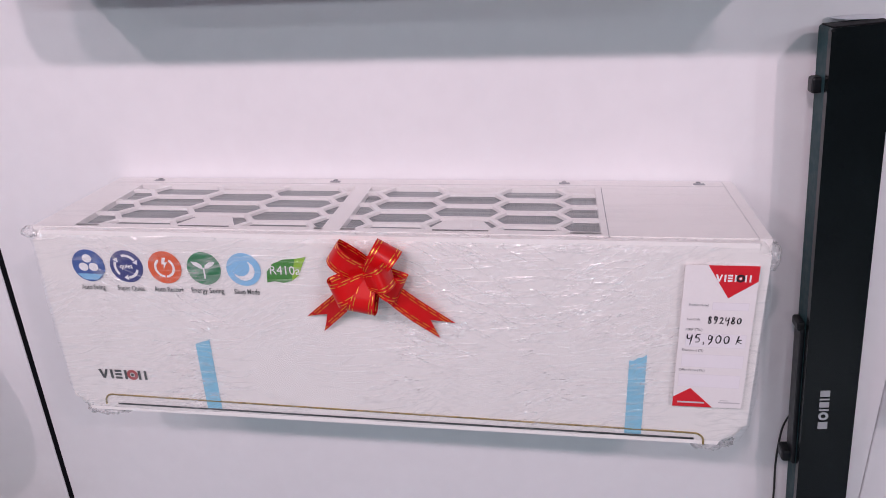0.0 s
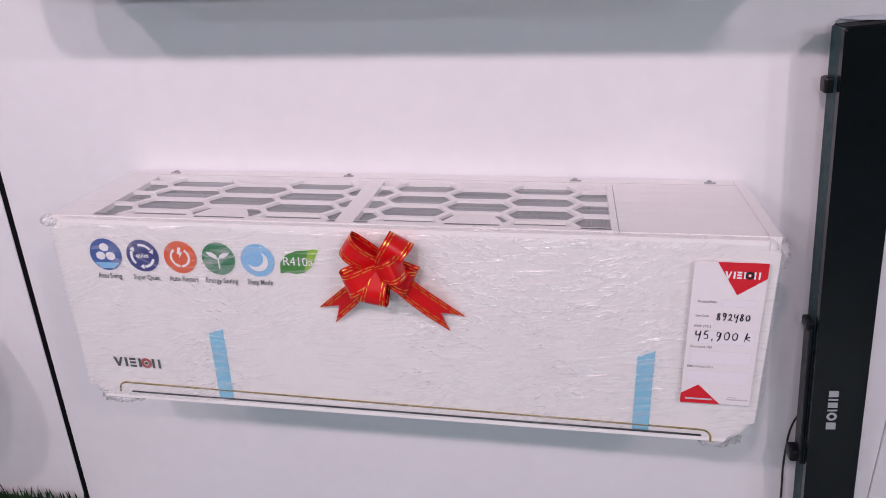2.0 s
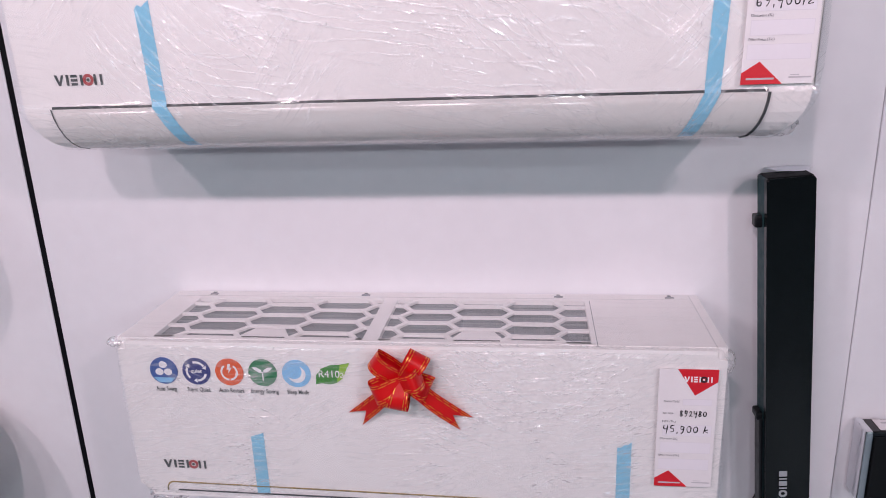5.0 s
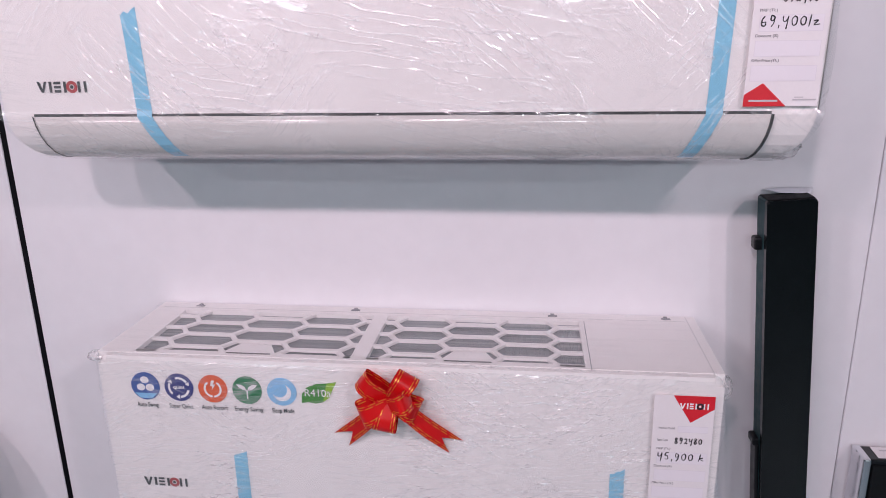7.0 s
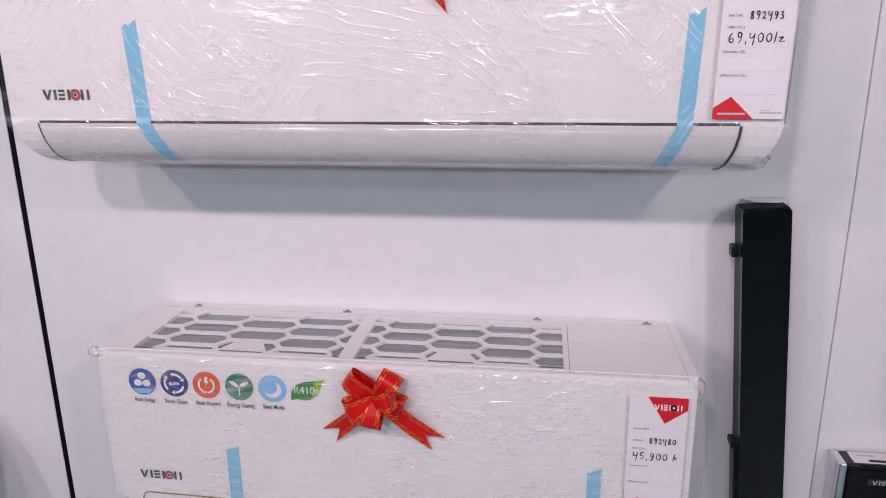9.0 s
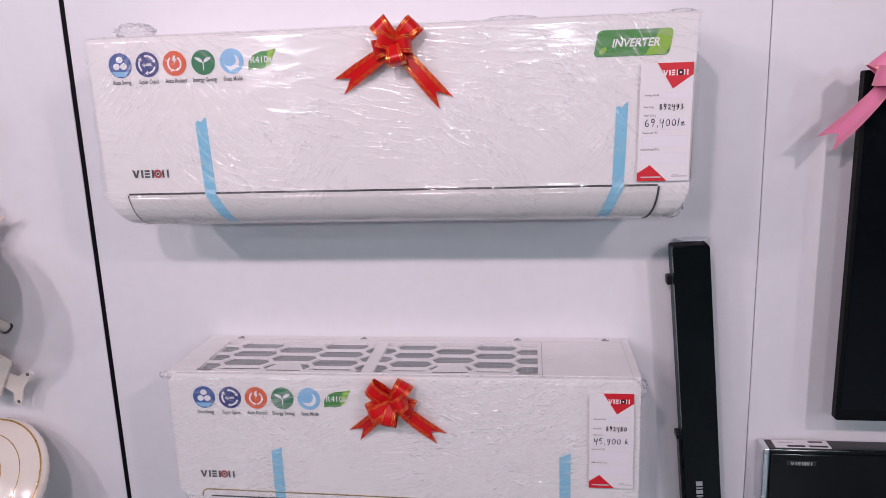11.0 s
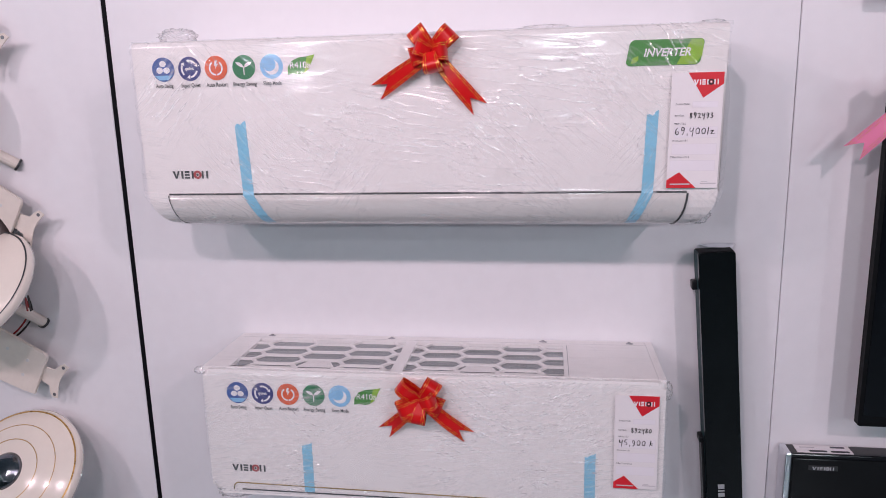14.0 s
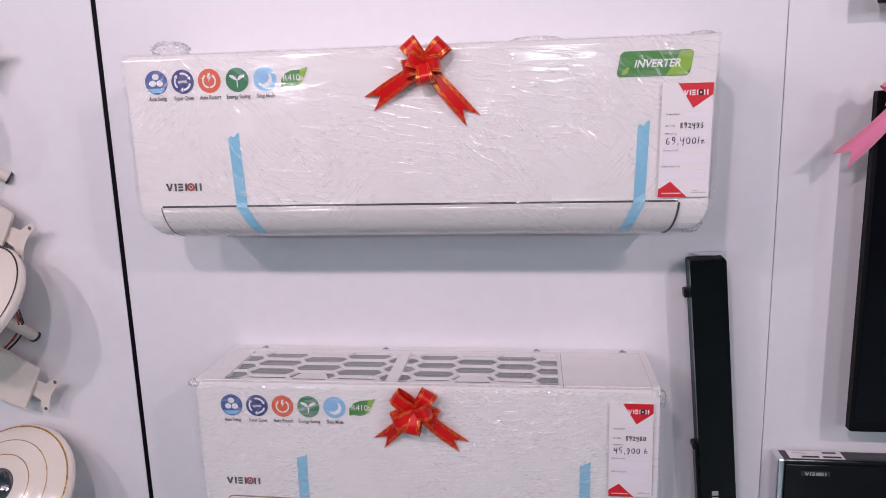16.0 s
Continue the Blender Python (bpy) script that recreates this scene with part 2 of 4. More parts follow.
def ribbon_material(name, colour, edge):
    """Satin plastic ribbon with two broken metallic lines along each edge (UV: u along, v across)."""
    m, t, p, n, l = nodes_of(name)
    uv, sep = n.new("ShaderNodeUVMap"), n.new("ShaderNodeSeparateXYZ")
    uv.uv_map = "UVMap"
    l.new(uv.outputs[0], sep.inputs[0])

    def op(kind, a, b=None):
        q = n.new("ShaderNodeMath")
        q.operation = kind
        for i, v in enumerate((a, b)):
            if v is None:
                continue
            if isinstance(v, (int, float)):
                q.inputs[i].default_value = v
            else:
                l.new(v, q.inputs[i])
        return q.outputs[0]

    mid = op("ABSOLUTE", op("SUBTRACT", sep.outputs[1], 0.5))
    l1 = op("LESS_THAN", op("ABSOLUTE", op("SUBTRACT", mid, 0.42)), 0.017)
    l2 = op("LESS_THAN", op("ABSOLUTE", op("SUBTRACT", mid, 0.30)), 0.017)
    nz = n.new("ShaderNodeTexNoise")
    nz.inputs["Scale"].default_value, nz.inputs["Detail"].default_value = 55.0, 1
    l.new(uv.outputs[0], nz.inputs["Vector"])
    dash = op("GREATER_THAN", op("FRACT", op("ADD", op("MULTIPLY", sep.outputs[0], 62.0), op("MULTIPLY", mid, 3.0))), op("MULTIPLY", nz.outputs[0], 0.55))
    lines = op("MULTIPLY", op("MAXIMUM", l1, l2), dash)
    mix = n.new("ShaderNodeMix")
    mix.data_type = "RGBA"
    mix.inputs["A"].default_value, mix.inputs["B"].default_value = (*colour, 1), (*edge, 1)
    l.new(lines, mix.inputs["Factor"])
    l.new(mix.outputs["Result"], p.inputs["Base Color"])
    l.new(op("MULTIPLY", lines, 0.9), p.inputs["Metallic"])
    p.inputs["Roughness"].default_value = 0.33
    p.inputs["Specular IOR Level"].default_value = 0.35
    tr = n.new("ShaderNodeTexNoise")
    tc = n.new("ShaderNodeTexCoord")
    tr.inputs["Scale"].default_value = 60
    l.new(tc.outputs["Object"], tr.inputs["Vector"])
    bp = n.new("ShaderNodeBump")
    bp.inputs["Strength"].default_value, bp.inputs["Distance"].default_value = 0.25, 0.002
    l.new(tr.outputs[0], bp.inputs["Height"]), l.new(bp.outputs[0], p.inputs["Normal"])
    p.inputs["Transmission Weight"].default_value = 0.0
    return m


RIBBON = ribbon_material("red_gift_ribbon", (0.58, 0.005, 0.007), (0.95, 0.62, 0.10))
PINK = ribbon_material("pink_gift_ribbon", (0.85, 0.25, 0.42), (0.80, 0.42, 0.20))


# ---- building helpers ----
def thing(name, at, label, category, group="", kind=""):
    ob = new(name)
    ob.empty_display_size = 0.05
    ob.location = at
    return tagged(ob, label, category, group, kind)


def part(name, bm, material, parent=None, label="", smooth=False):
    """Links a bmesh, given in world coordinates, as one mesh under a thing or a part."""
    me = bpy.data.meshes.new(name)
    bmesh.ops.recalc_face_normals(bm, faces=bm.faces)
    bm.to_mesh(me)
    bm.free()
    me.materials.append(material)
    if smooth:
        for f in me.polygons:
            f.use_smooth = True
    ob = new(name, me)
    if parent is not None:
        ob.parent = parent
        ob.matrix_parent_inverse = Matrix.Translation(-parent.location) if parent.type == "EMPTY" else Matrix()
    return tagged(ob, label)


def box(x0, x1, y0, y1, z0, z1, bevel=0.0, bm=None, seg=2):
    own = bmesh.new()
    bmesh.ops.create_cube(own, size=1)
    for v in own.verts:
        v.co = Vector(((x0 + x1) / 2 + v.co.x * (x1 - x0), (y0 + y1) / 2 + v.co.y * (y1 - y0), (z0 + z1) / 2 + v.co.z * (z1 - z0)))
    if bevel:
        bmesh.ops.bevel(own, geom=list(own.edges), offset=bevel, segments=seg, affect="EDGES", profile=0.5)
    if bm is None:
        return own
    me = bpy.data.meshes.new("tmp")
    own.to_mesh(me)
    own.free()
    bm.from_mesh(me)
    bpy.data.meshes.remove(me)
    return bm


def rounded(x0, x1, z0, z1, radii, seg=6):
    """Outline in x, z of a rectangle with corner radii (bottom left, bottom right, top right, top left)."""
    pts = []
    for (cx, cz, a0), r in zip(((x0, z0, 180), (x1, z0, 270), (x1, z1, 0), (x0, z1, 90)), radii):
        sx, sz = (1 if cx == x0 else -1), (1 if cz == z0 else -1)
        for k in range(seg + 1):
            a = radians(a0 + 90 * k / seg)
            pts.append((cx + sx * r + r * math.cos(a), cz + sz * r + r * math.sin(a)))
    return pts


def prism(pts, y0, y1, bevel=0.0, seg=3):
    """A solid from an outline in x, z between y0 (front) and y1 (back); bevel rounds the front rim."""
    bm = bmesh.new()
    front = [bm.verts.new((x, y0, z)) for x, z in pts]
    back = [bm.verts.new((x, y1, z)) for x, z in pts]
    f = bm.faces.new(front)
    bm.faces.new(back[::-1])
    k = len(pts)
    for i in range(k):
        bm.faces.new((front[i], back[i], back[(i + 1) % k], front[(i + 1) % k]))
    if bevel:
        bmesh.ops.bevel(bm, geom=list(f.edges), offset=bevel, segments=seg, affect="EDGES", profile=0.5)
    return bm


def disc(cx, cz, r, y, depth=0.0006, seg=40, rz=None):
    return prism([(cx + r * math.cos(2 * math.pi * k / seg), cz + (rz or r) * math.sin(2 * math.pi * k / seg)) for k in range(seg)], y, y + depth)


def arc_band(cx, cz, r0, r1, a0, a1, y, bm=None, seg=16):
    """A flat curved band facing -y."""
    bm = bm or bmesh.new()
    rows = []
    for k in range(seg + 1):
        a = radians(a0 + (a1 - a0) * k / seg)
        rows.append([bm.verts.new((cx + r * math.cos(a), y, cz + r * math.sin(a))) for r in (r0, r1)])
    for p, q in zip(rows, rows[1:]):
        bm.faces.new((p[0], p[1], q[1], q[0]))
    return bm


def flat(polys, y, bm=None):
    """Flat polygons in x, z, facing -y."""
    bm = bm or bmesh.new()
    for pts in polys:
        bm.faces.new([bm.verts.new((x, y, z)) for x, z in pts])
    return bm


def tube(points, r, seg=8, closed=False):
    bm = bmesh.new()
    pts = [Vector(p) for p in points]
    rings = []
    for i, p in enumerate(pts):
        d = (pts[min(i + 1, len(pts) - 1)] - pts[max(i - 1, 0)]).normalized()
        a = d.orthogonal().normalized() if not rings else (ref - d * ref.dot(d)).normalized()
        ref = a
        b = d.cross(a)
        rings.append([bm.verts.new(p + (a * math.cos(2 * math.pi * k / seg) + b * math.sin(2 * math.pi * k / seg)) * r) for k in range(seg)])
    for p, q in zip(rings, rings[1:]):
        for k in range(seg):
            bm.faces.new((p[k], p[(k + 1) % seg], q[(k + 1) % seg], q[k]))
    bm.faces.new(rings[0]), bm.faces.new(rings[-1][::-1])
    return bm


def curve_points(ctrl, n=24):
    """Catmull-Rom through the control points."""
    c = [Vector(p) for p in ctrl]
    c = [c[0] * 2 - c[1]] + c + [c[-1] * 2 - c[-2]]
    out = []
    for i in range(1, len(c) - 2):
        for k in range(n):
            t = k / n
            p0, p1, p2, p3 = c[i - 1:i + 3]
            out.append(0.5 * (2 * p1 + (p2 - p0) * t + (2 * p0 - 5 * p1 + 4 * p2 - p3) * t * t + (3 * p1 - p0 - 3 * p2 + p3) * t ** 3))
    return out + [c[-2]]


def lettering(text, x, y, z, height, material, parent, name="lettering", width=None, turn=0.0, shear=0.0, bold=0.0, align="LEFT"):
    """Words in the built-in font as a mesh facing -y; x, z: left (or centre) of the baseline. height: of a capital."""
    cu = bpy.data.curves.new("words", "FONT")
    cu.body, cu.size, cu.align_x, cu.shear, cu.offset, cu.resolution_u = text, height / 0.69, align, shear, bold, 3
    tmp = new("words", cu)
    bpy.context.view_layer.update()
    me = bpy.data.meshes.new_from_object(tmp.evaluated_get(bpy.context.evaluated_depsgraph_get()))
    bpy.data.objects.remove(tmp)
    bpy.data.curves.remove(cu)
    xs = [v.co.x for v in me.vertices] or [0, 1]
    k = width / (max(xs) - min(xs)) if width else 1.0
    m = Matrix.Translation((x, y, z)) @ pose(0, 0, 0, 90, 0, 0) @ pose(0, 0, 0, 0, 0, turn) @ Matrix.Diagonal((k, 1, 1, 1))
    me.transform(m)
    me.name = name
    me.materials.clear()
    me.materials.append(material)
    ob = new(name, me)
    ob.parent = parent
    ob.matrix_parent_inverse = Matrix.Translation(-parent.location) if parent.type == "EMPTY" else Matrix()
    return ob


def mark(x, y, z, w, h, parent, dark, eye, name="maker_mark"):
    """The maker's mark as plain shapes: four upright blocks, a ring with a dot, one more block."""
    bm = bmesh.new()
    u = w / 6.0
    flat([[(x, z + h), (x + 0.34 * u, z + h), (x + 0.62 * u, z + 0.35 * h), (x + 0.9 * u, z + h), (x + 1.2 * u, z + h), (x + 0.75 * u, z), (x + 0.45 * u, z)]], y, bm)
    for a, b, lo, hi in ((1.45, 1.78, 0, 1), (2.05, 2.85, 0, 0.24), (2.05, 2.85, 0.38, 0.62), (2.05, 2.85, 0.76, 1), (3.2, 3.53, 0, 1), (4.9, 5.2, 0, 1), (5.65, 5.95, 0, 1)):
        flat([[(x + a * u, z + lo * h), (x + b * u, z + lo * h), (x + b * u, z + hi * h), (x + a * u, z + hi * h)]], y, bm)
    part(name, bm, dark, parent)
    ring = arc_band(x + 4.18 * u, z + h / 2, 0.26 * h, 0.56 * h, 0, 360, y, seg=24)
    part("mark_ring", ring, eye, parent)
    part("mark_dot", disc(x + 4.18 * u, z + h / 2, 0.16 * h, y - 0.0002, 0.0002, 16), dark, parent)


# ---- the room ----
def structure(name, bm, material, label, category):
    return tagged(part(name, bm, material), label, category, kind="structure")


wall_north = tagged(new("wall_north"), "white laminate display wall of wide upright panels", "wall", kind="structure")
for x0, x1 in ((-4.0, -0.8985), (-0.8870, 0.5332), (0.5346, 4.0)):
    part("panel", box(x0, x1, WALL, WALL + 0.018, 0.0, CEILING, 0.0012, seg=1), PAINT, wall_north)
part("backing", box(-4.0, 4.0, WALL + 0.019, WALL + 0.12, 0, CEILING), SEAM, wall_north)
structure("trim_1", box(-0.8985, -0.8870, WALL + 0.002, WALL + 0.018, 0, CEILING), BLACKGAP, "narrow black joint strip between wall panels", "trim")
# unseen walls, floor and ceiling, added to close the room for bounce light
structure("wall_west", box(-4.1, -4.0, -8.0, 1.1, 0, CEILING), SIDEWALL, "unseen plain side wall, teal-grey to tint bounced light", "wall")
structure("wall_east", box(4.0, 4.1, -8.0, 1.1, 0, CEILING), SIDEWALL, "unseen plain side wall, teal-grey to tint bounced light", "wall")
structure("wall_south", box(-4.1, 4.1, -8.1, -8.0, 0, CEILING), SIDEWALL, "unseen plain wall at the back of the shop, teal-grey to tint bounced light", "wall")
structure("floor", box(-4.1, 4.1, -8.1, 1.1, -0.1, 0), FLOOR, "unseen plain shop floor, teal-grey to tint bounced light", "floor")
structure("ceiling", box(-4.1, 4.1, -8.1, 1.1, CEILING, CEILING + 0.1), CEIL, "unseen plain shop ceiling, pale teal to tint bounced light", "ceiling")


# ---- stretch film over a unit ----
def sheet(path, x0, x1, cols, rows, lift, seed, end=lambda s, side: 0.0, slackness=1.0):
    """Slack film along a path of (y, z) from x0 to x1, pushed out from the unit by creases."""
    P = [Vector((0, y, z)) for y, z in path]
    lens = [0.0]
    for a, b in zip(P, P[1:]):
        lens.append(lens[-1] + (b - a).length)
    bm = bmesh.new()
    grid = []
    for j in range(rows + 1):
        s = lens[-1] * j / rows
        i = max(k for k in range(len(P) - 1) if lens[k] <= s + 1e-9)
        u = (s - lens[i]) / (lens[i + 1] - lens[i])
        p, d = P[i].lerp(P[i + 1], u), (P[i + 1] - P[i]).normalized()
        nrm = Vector((0, d.z, -d.y))
        row = []
        a = x0 + end(s, 0) + 0.004 * noise.noise(Vector((s * 28, seed, 1.5)))
        b = x1 - end(s, 1) + 0.004 * noise.noise(Vector((s * 28, seed, 4.5)))
        for k in range(cols + 1):
            x = a + (b - a) * k / cols
            q = Vector((x * 4 + seed, s * 15, seed))
            slack = max(0.0, noise.noise(Vector((x * 3, s * 6, seed + 9)))) + 0.25
            fold = 1 - abs(noise.noise(Vector((x * 5 + s * 9, s * 22 - x * 2, seed + 3)))) * 2.2
            fine = 1 - abs(noise.noise(Vector((x * 16 - s * 14, s * 70 + x * 6, seed + 5)))) * 2
            h = 0.0010 * max(fold, 0) ** 3 + slack * 0.0008 * max(fine, 0) ** 2 + 0.0006 * noise.noise(q)
            if not slackness:  # drawn tight: only long shallow pleats
                h = 0.0003 * noise.noise(Vector((x * 2, s * 40, seed))) + 0.0006 * max(0.0, 1 - abs(noise.noise(Vector((x * 1.2, s * 30 + x, seed + 2)))) * 7)
            row.append(bm.verts.new(p + nrm * (lift + h * (slackness or 1)) + Vector((x, 0, 0))))
        grid.append(row)
    for p, q in zip(grid, grid[1:]):
        for k in range(cols):
            bm.faces.new((p[k], p[k + 1], q[k + 1], q[k]))
    return bm


def tuft(at, size, seed):
    """A crumpled gather of film."""
    bm = bmesh.new()
    bmesh.ops.create_icosphere(bm, subdivisions=4, radius=1)
    for v in bm.verts:
        d = v.co.normalized()
        r = 0.75 + 0.55 * (1 - 2 * abs(noise.noise(d * 2.6 + Vector((seed, 0, 0))))) * 0.5 + 0.12 * noise.noise(d * 7 + Vector((0, seed, 0)))
        v.co = Vector(at) + Vector((d.x * size[0], d.y * size[1], d.z * size[2])) * r
    return bm


# ---- printed feature icons ----
def icon(kind, x, y, z, r, colour, caption, parent, word_label):
    base = part("icon_sticker", disc(x, z, r, y, 0.0006), colour, parent, word_label)
    f = y - 0.0004
    if kind == "fan":
        bm = bmesh.new()
        for a in (90, 210, 330):
            c = (x + 0.36 * r * math.cos(radians(a)), z + 0.1 * r + 0.36 * r * math.sin(radians(a)))
            flat([[(c[0] + 0.30 * r * math.cos(radians(t)), c[1] + 0.26 * r * math.sin(radians(t))) for t in range(0, 360, 24)]], f, bm)
        part("icon_glyph", bm, PWHITE, base)
        part("icon_shade", flat([[(x - 0.8 * r, z - 0.5 * r), (x + 0.8 * r, z - 0.5 * r), (x + 0.4 * r, z - 0.88 * r), (x - 0.4 * r, z - 0.88 * r)]], f), SKY, base)
    elif kind == "quiet":
        bm = bmesh.new()
        for a in (35, 155, 275):
            arc_band(x, z, 0.60 * r, 0.76 * r, a, a + 70, f, bm)
            t = radians(a - 4)
            u, v = (math.cos(t), math.sin(t)), (math.sin(t), -math.cos(t))
            flat([[(x + 0.50 * r * u[0], z + 0.50 * r * u[1]), (x + 0.68 * r * u[0] + 0.26 * r * v[0], z + 0.68 * r * u[1] + 0.26 * r * v[1]), (x + 0.86 * r * u[0], z + 0.86 * r * u[1])]], f, bm)
        part("icon_glyph", bm, PWHITE, base)
        lettering("quiet", x, f, z - 0.1 * r, 0.28 * r, PWHITE, base, align="CENTER", bold=0.0002, width=0.8 * r)
    elif kind == "restart":
        bm = arc_band(x, z, 0.48 * r, 0.62 * r, 125, 265, f)
        arc_band(x, z, 0.48 * r, 0.62 * r, -85, 55, f, bm)
        flat([[(x - 0.05 * r, z + 0.62 * r), (x + 0.16 * r, z + 0.62 * r), (x + 0.06 * r, z + 0.34 * r), (x + 0.22 * r, z + 0.34 * r), (x - 0.08 * r, z - 0.1 * r), (x, z + 0.2 * r), (x - 0.16 * r, z + 0.2 * r)]], f, bm)
        part("icon_glyph", bm, PWHITE, base)
    elif kind == "leaf":
        bm = bmesh.new()
        for s in (-1, 1):
            flat([[(x + s * 0.04 * r, z - 0.02 * r), (x + s * 0.26 * r, z + 0.02 * r), (x + s * 0.58 * r, z + 0.22 * r), (x + s * 0.72 * r, z + 0.42 * r), (x + s * 0.36 * r, z + 0.40 * r), (x + s * 0.10 * r, z + 0.22 * r)]], f, bm)
        flat([[(x - 0.045 * r, z - 0.62 * r), (x + 0.045 * r, z - 0.62 * r), (x + 0.045 * r, z + 0.06 * r), (x - 0.045 * r, z + 0.06 * r)]], f, bm)
        part("icon_glyph", bm, PWHITE, base)
    elif kind == "moon":
        outer = [(x + 0.02 * r + 0.62 * r * math.cos(radians(a)), z - 0.05 * r + 0.62 * r * math.sin(radians(a))) for a in range(-170, 62, 12)]
        inner = [(x - 0.18 * r + 0.56 * r * math.cos(radians(a)), z + 0.16 * r + 0.56 * r * math.sin(radians(a))) for a in range(38, -152, -12)]
        bm = bmesh.new()
        for k in range(18):
            a, b = outer[k * (len(outer) - 1) // 18], outer[(k + 1) * (len(outer) - 1) // 18]
            i2 = inner[::-1]
            c, d = i2[k * (len(inner) - 1) // 18], i2[(k + 1) * (len(inner) - 1) // 18]
            if (Vector(a) - Vector(b)).length > 1e-6:
                try:
                    flat([[a, b, d, c]], f, bm)
                except ValueError:
                    pass
        part("icon_glyph", bm, PWHITE, base)
    lettering(caption, x, y - 0.0002, z - 1.52 * r, 0.0072, CHAR, base, "caption", align="CENTER", bold=0.0001, width=len(caption) * 0.0034)


def icon_row(xs, y, z, r, parent):
    kinds = (("fan", BLUEP, "Auto Swing", "round blue fan icon"), ("quiet", NAVY, "Super Quiet", "round navy icon with white arrows"),
             ("restart", ORANGE, "Auto Restart", "round orange restart icon"), ("leaf", GREEN, "Energy Saving", "round green sprout icon"), ("moon", SKY, "Sleep Mode", "round sky blue moon icon"))
    for x, (k, c, cap, lab) in zip(xs, kinds):
        icon(k, x, y, z, r, c, cap, parent, lab)
    x = xs[5]
    leaf = [(-1.15, -0.75), (-1.1, -0.1), (-0.75, 0.38), (-0.1, 0.66), (0.6, 0.72), (1.25, 0.86), (1.0, 0.35), (0.75, -0.25), (0.3, -0.62), (-0.2, -0.74), (-0.7, -0.66)]
    base = part("leaf_sticker", prism([(x + a * r, z + b * r) for a, b in leaf], y, y + 0.0006), LEAFD, parent, "green leaf-shaped refrigerant sticker")
    part("leaf_light", flat([[(x + a * r, z + b * r) for a, b in ((0.6, 0.72), (1.25, 0.86), (1.0, 0.35), (0.75, -0.25), (0.3, -0.62), (0.45, 0.1))]], y - 0.0003), LEAFL, base)
    lettering("R410a", x - 0.95 * r, y - 0.0006, z - 0.22 * r, 0.52 * r, PWHITE, base, width=1.75 * r)


# ---- lower air conditioner: hexagon intake on top, gold line along the foot of its front ----
LX0, LX1, LF, LT, LB, BACK = -0.634, 0.279, 0.770, 1.150, 0.873, 0.992
low = thing("air_conditioner", (-0.178, BACK, LB), "white split air conditioner in stretch film, hexagon grille on top", "air conditioner", "wall air conditioners")
part("body", prism(rounded(LX0 + 0.004, LX1 - 0.004, LB + 0.004, 1.122, (0.02, 0.03, 0.004, 0.004)), 0.795, BACK), WHITE, low)
part("front_panel", prism(rounded(LX0 + 0.005, LX1 - 0.002, LB + 0.003, LT - 0.001, (0.020, 0.032, 0.014, 0.014)), LF, 0.797, 0.013, 4), WHITE, low, "plain white front panel with rounded corners")
for x0, x1 in ((LX0, LX0 + 0.012), (LX1 - 0.012, LX1)):
    part("side_panel", box(x0, x1, 0.79, BACK, 0.93, 1.1275, 0.003), WHITE, low)
VY0, VY1 = 0.787, 0.957  # the intake's front and back edge
VENTS = ((-0.578, -0.246), (-0.222, 0.092))
bm = bmesh.new()
for b in ((LX0, LX1, LF + 0.012, VY0), (LX0, LX1, VY1, BACK), (LX0, VENTS[0][0], VY0, VY1), (VENTS[0][1], VENTS[1][0], VY0, VY1), (VENTS[1][1], LX1, VY0, VY1)):
    box(b[0], b[1], b[2], b[3], LT - 0.022, LT, 0, bm)
bmesh.ops.remove_doubles(bm, verts=bm.verts, dist=1e-5)
part("top_panel", bm, WHITE, low, "white top cover around the air intake")
part("panel_seam", box(0.0997, 0.1007, 0.779, 0.958, LT - 0.003, LT + 0.0004), HOOK, low)
part("panel_seam", box(0.2640, 0.2652, 0.782, BACK - 0.004, LT - 0.003, LT + 0.0005), GREYPL, low)
part("panel_seam", box(LX0 + 0.01, LX1 - 0.012, 0.9680, 0.9690, LT - 0.003, LT + 0.0005), GREYPL, low)


def bars(segments, rect, w, z0, z1):
    """Upright-sided struts along the segments, cut off at the rectangle."""
    bm = bmesh.new()
    x0, x1, y0, y1 = rect
    for (ax, ay), (bx, by) in segments:
        t0, t1 = 0.0, 1.0
        for p, q, lo, hi in ((ax, bx - ax, x0, x1), (ay, by - ay, y0, y1)):
            if abs(q) < 1e-9:
                if not lo <= p <= hi:
                    t0, t1 = 1, 0
                continue
            a, b = sorted(((lo - p) / q, (hi - p) / q))
            t0, t1 = max(t0, a), min(t1, b)
        if t1 - t0 < 0.02:
            continue
        a, b = Vector((ax + (bx - ax) * t0, ay + (by - ay) * t0)), Vector((ax + (bx - ax) * t1, ay + (by - ay) * t1))
        d = (b - a).normalized()
        n = Vector((-d.y, d.x)) * w / 2
        a, b = a - d * w * 0.27, b + d * w * 0.27
        cs = [(a - n), (b - n), (b + n), (a + n)]
        step = 0.0 if abs(d.y) < 1e-6 else (0.0003 if d.x * d.y > 0 else 0.0006)
        top, bot = [bm.verts.new((c.x, c.y, z1 - step)) for c in cs], [bm.verts.new((c.x, c.y, z0 - step)) for c in cs]
        bm.faces.new(top), bm.faces.new(bot[::-1])
        for k in range(4):
            bm.faces.new((top[k], bot[k], bot[(k + 1) % 4], top[(k + 1) % 4]))
    return bm


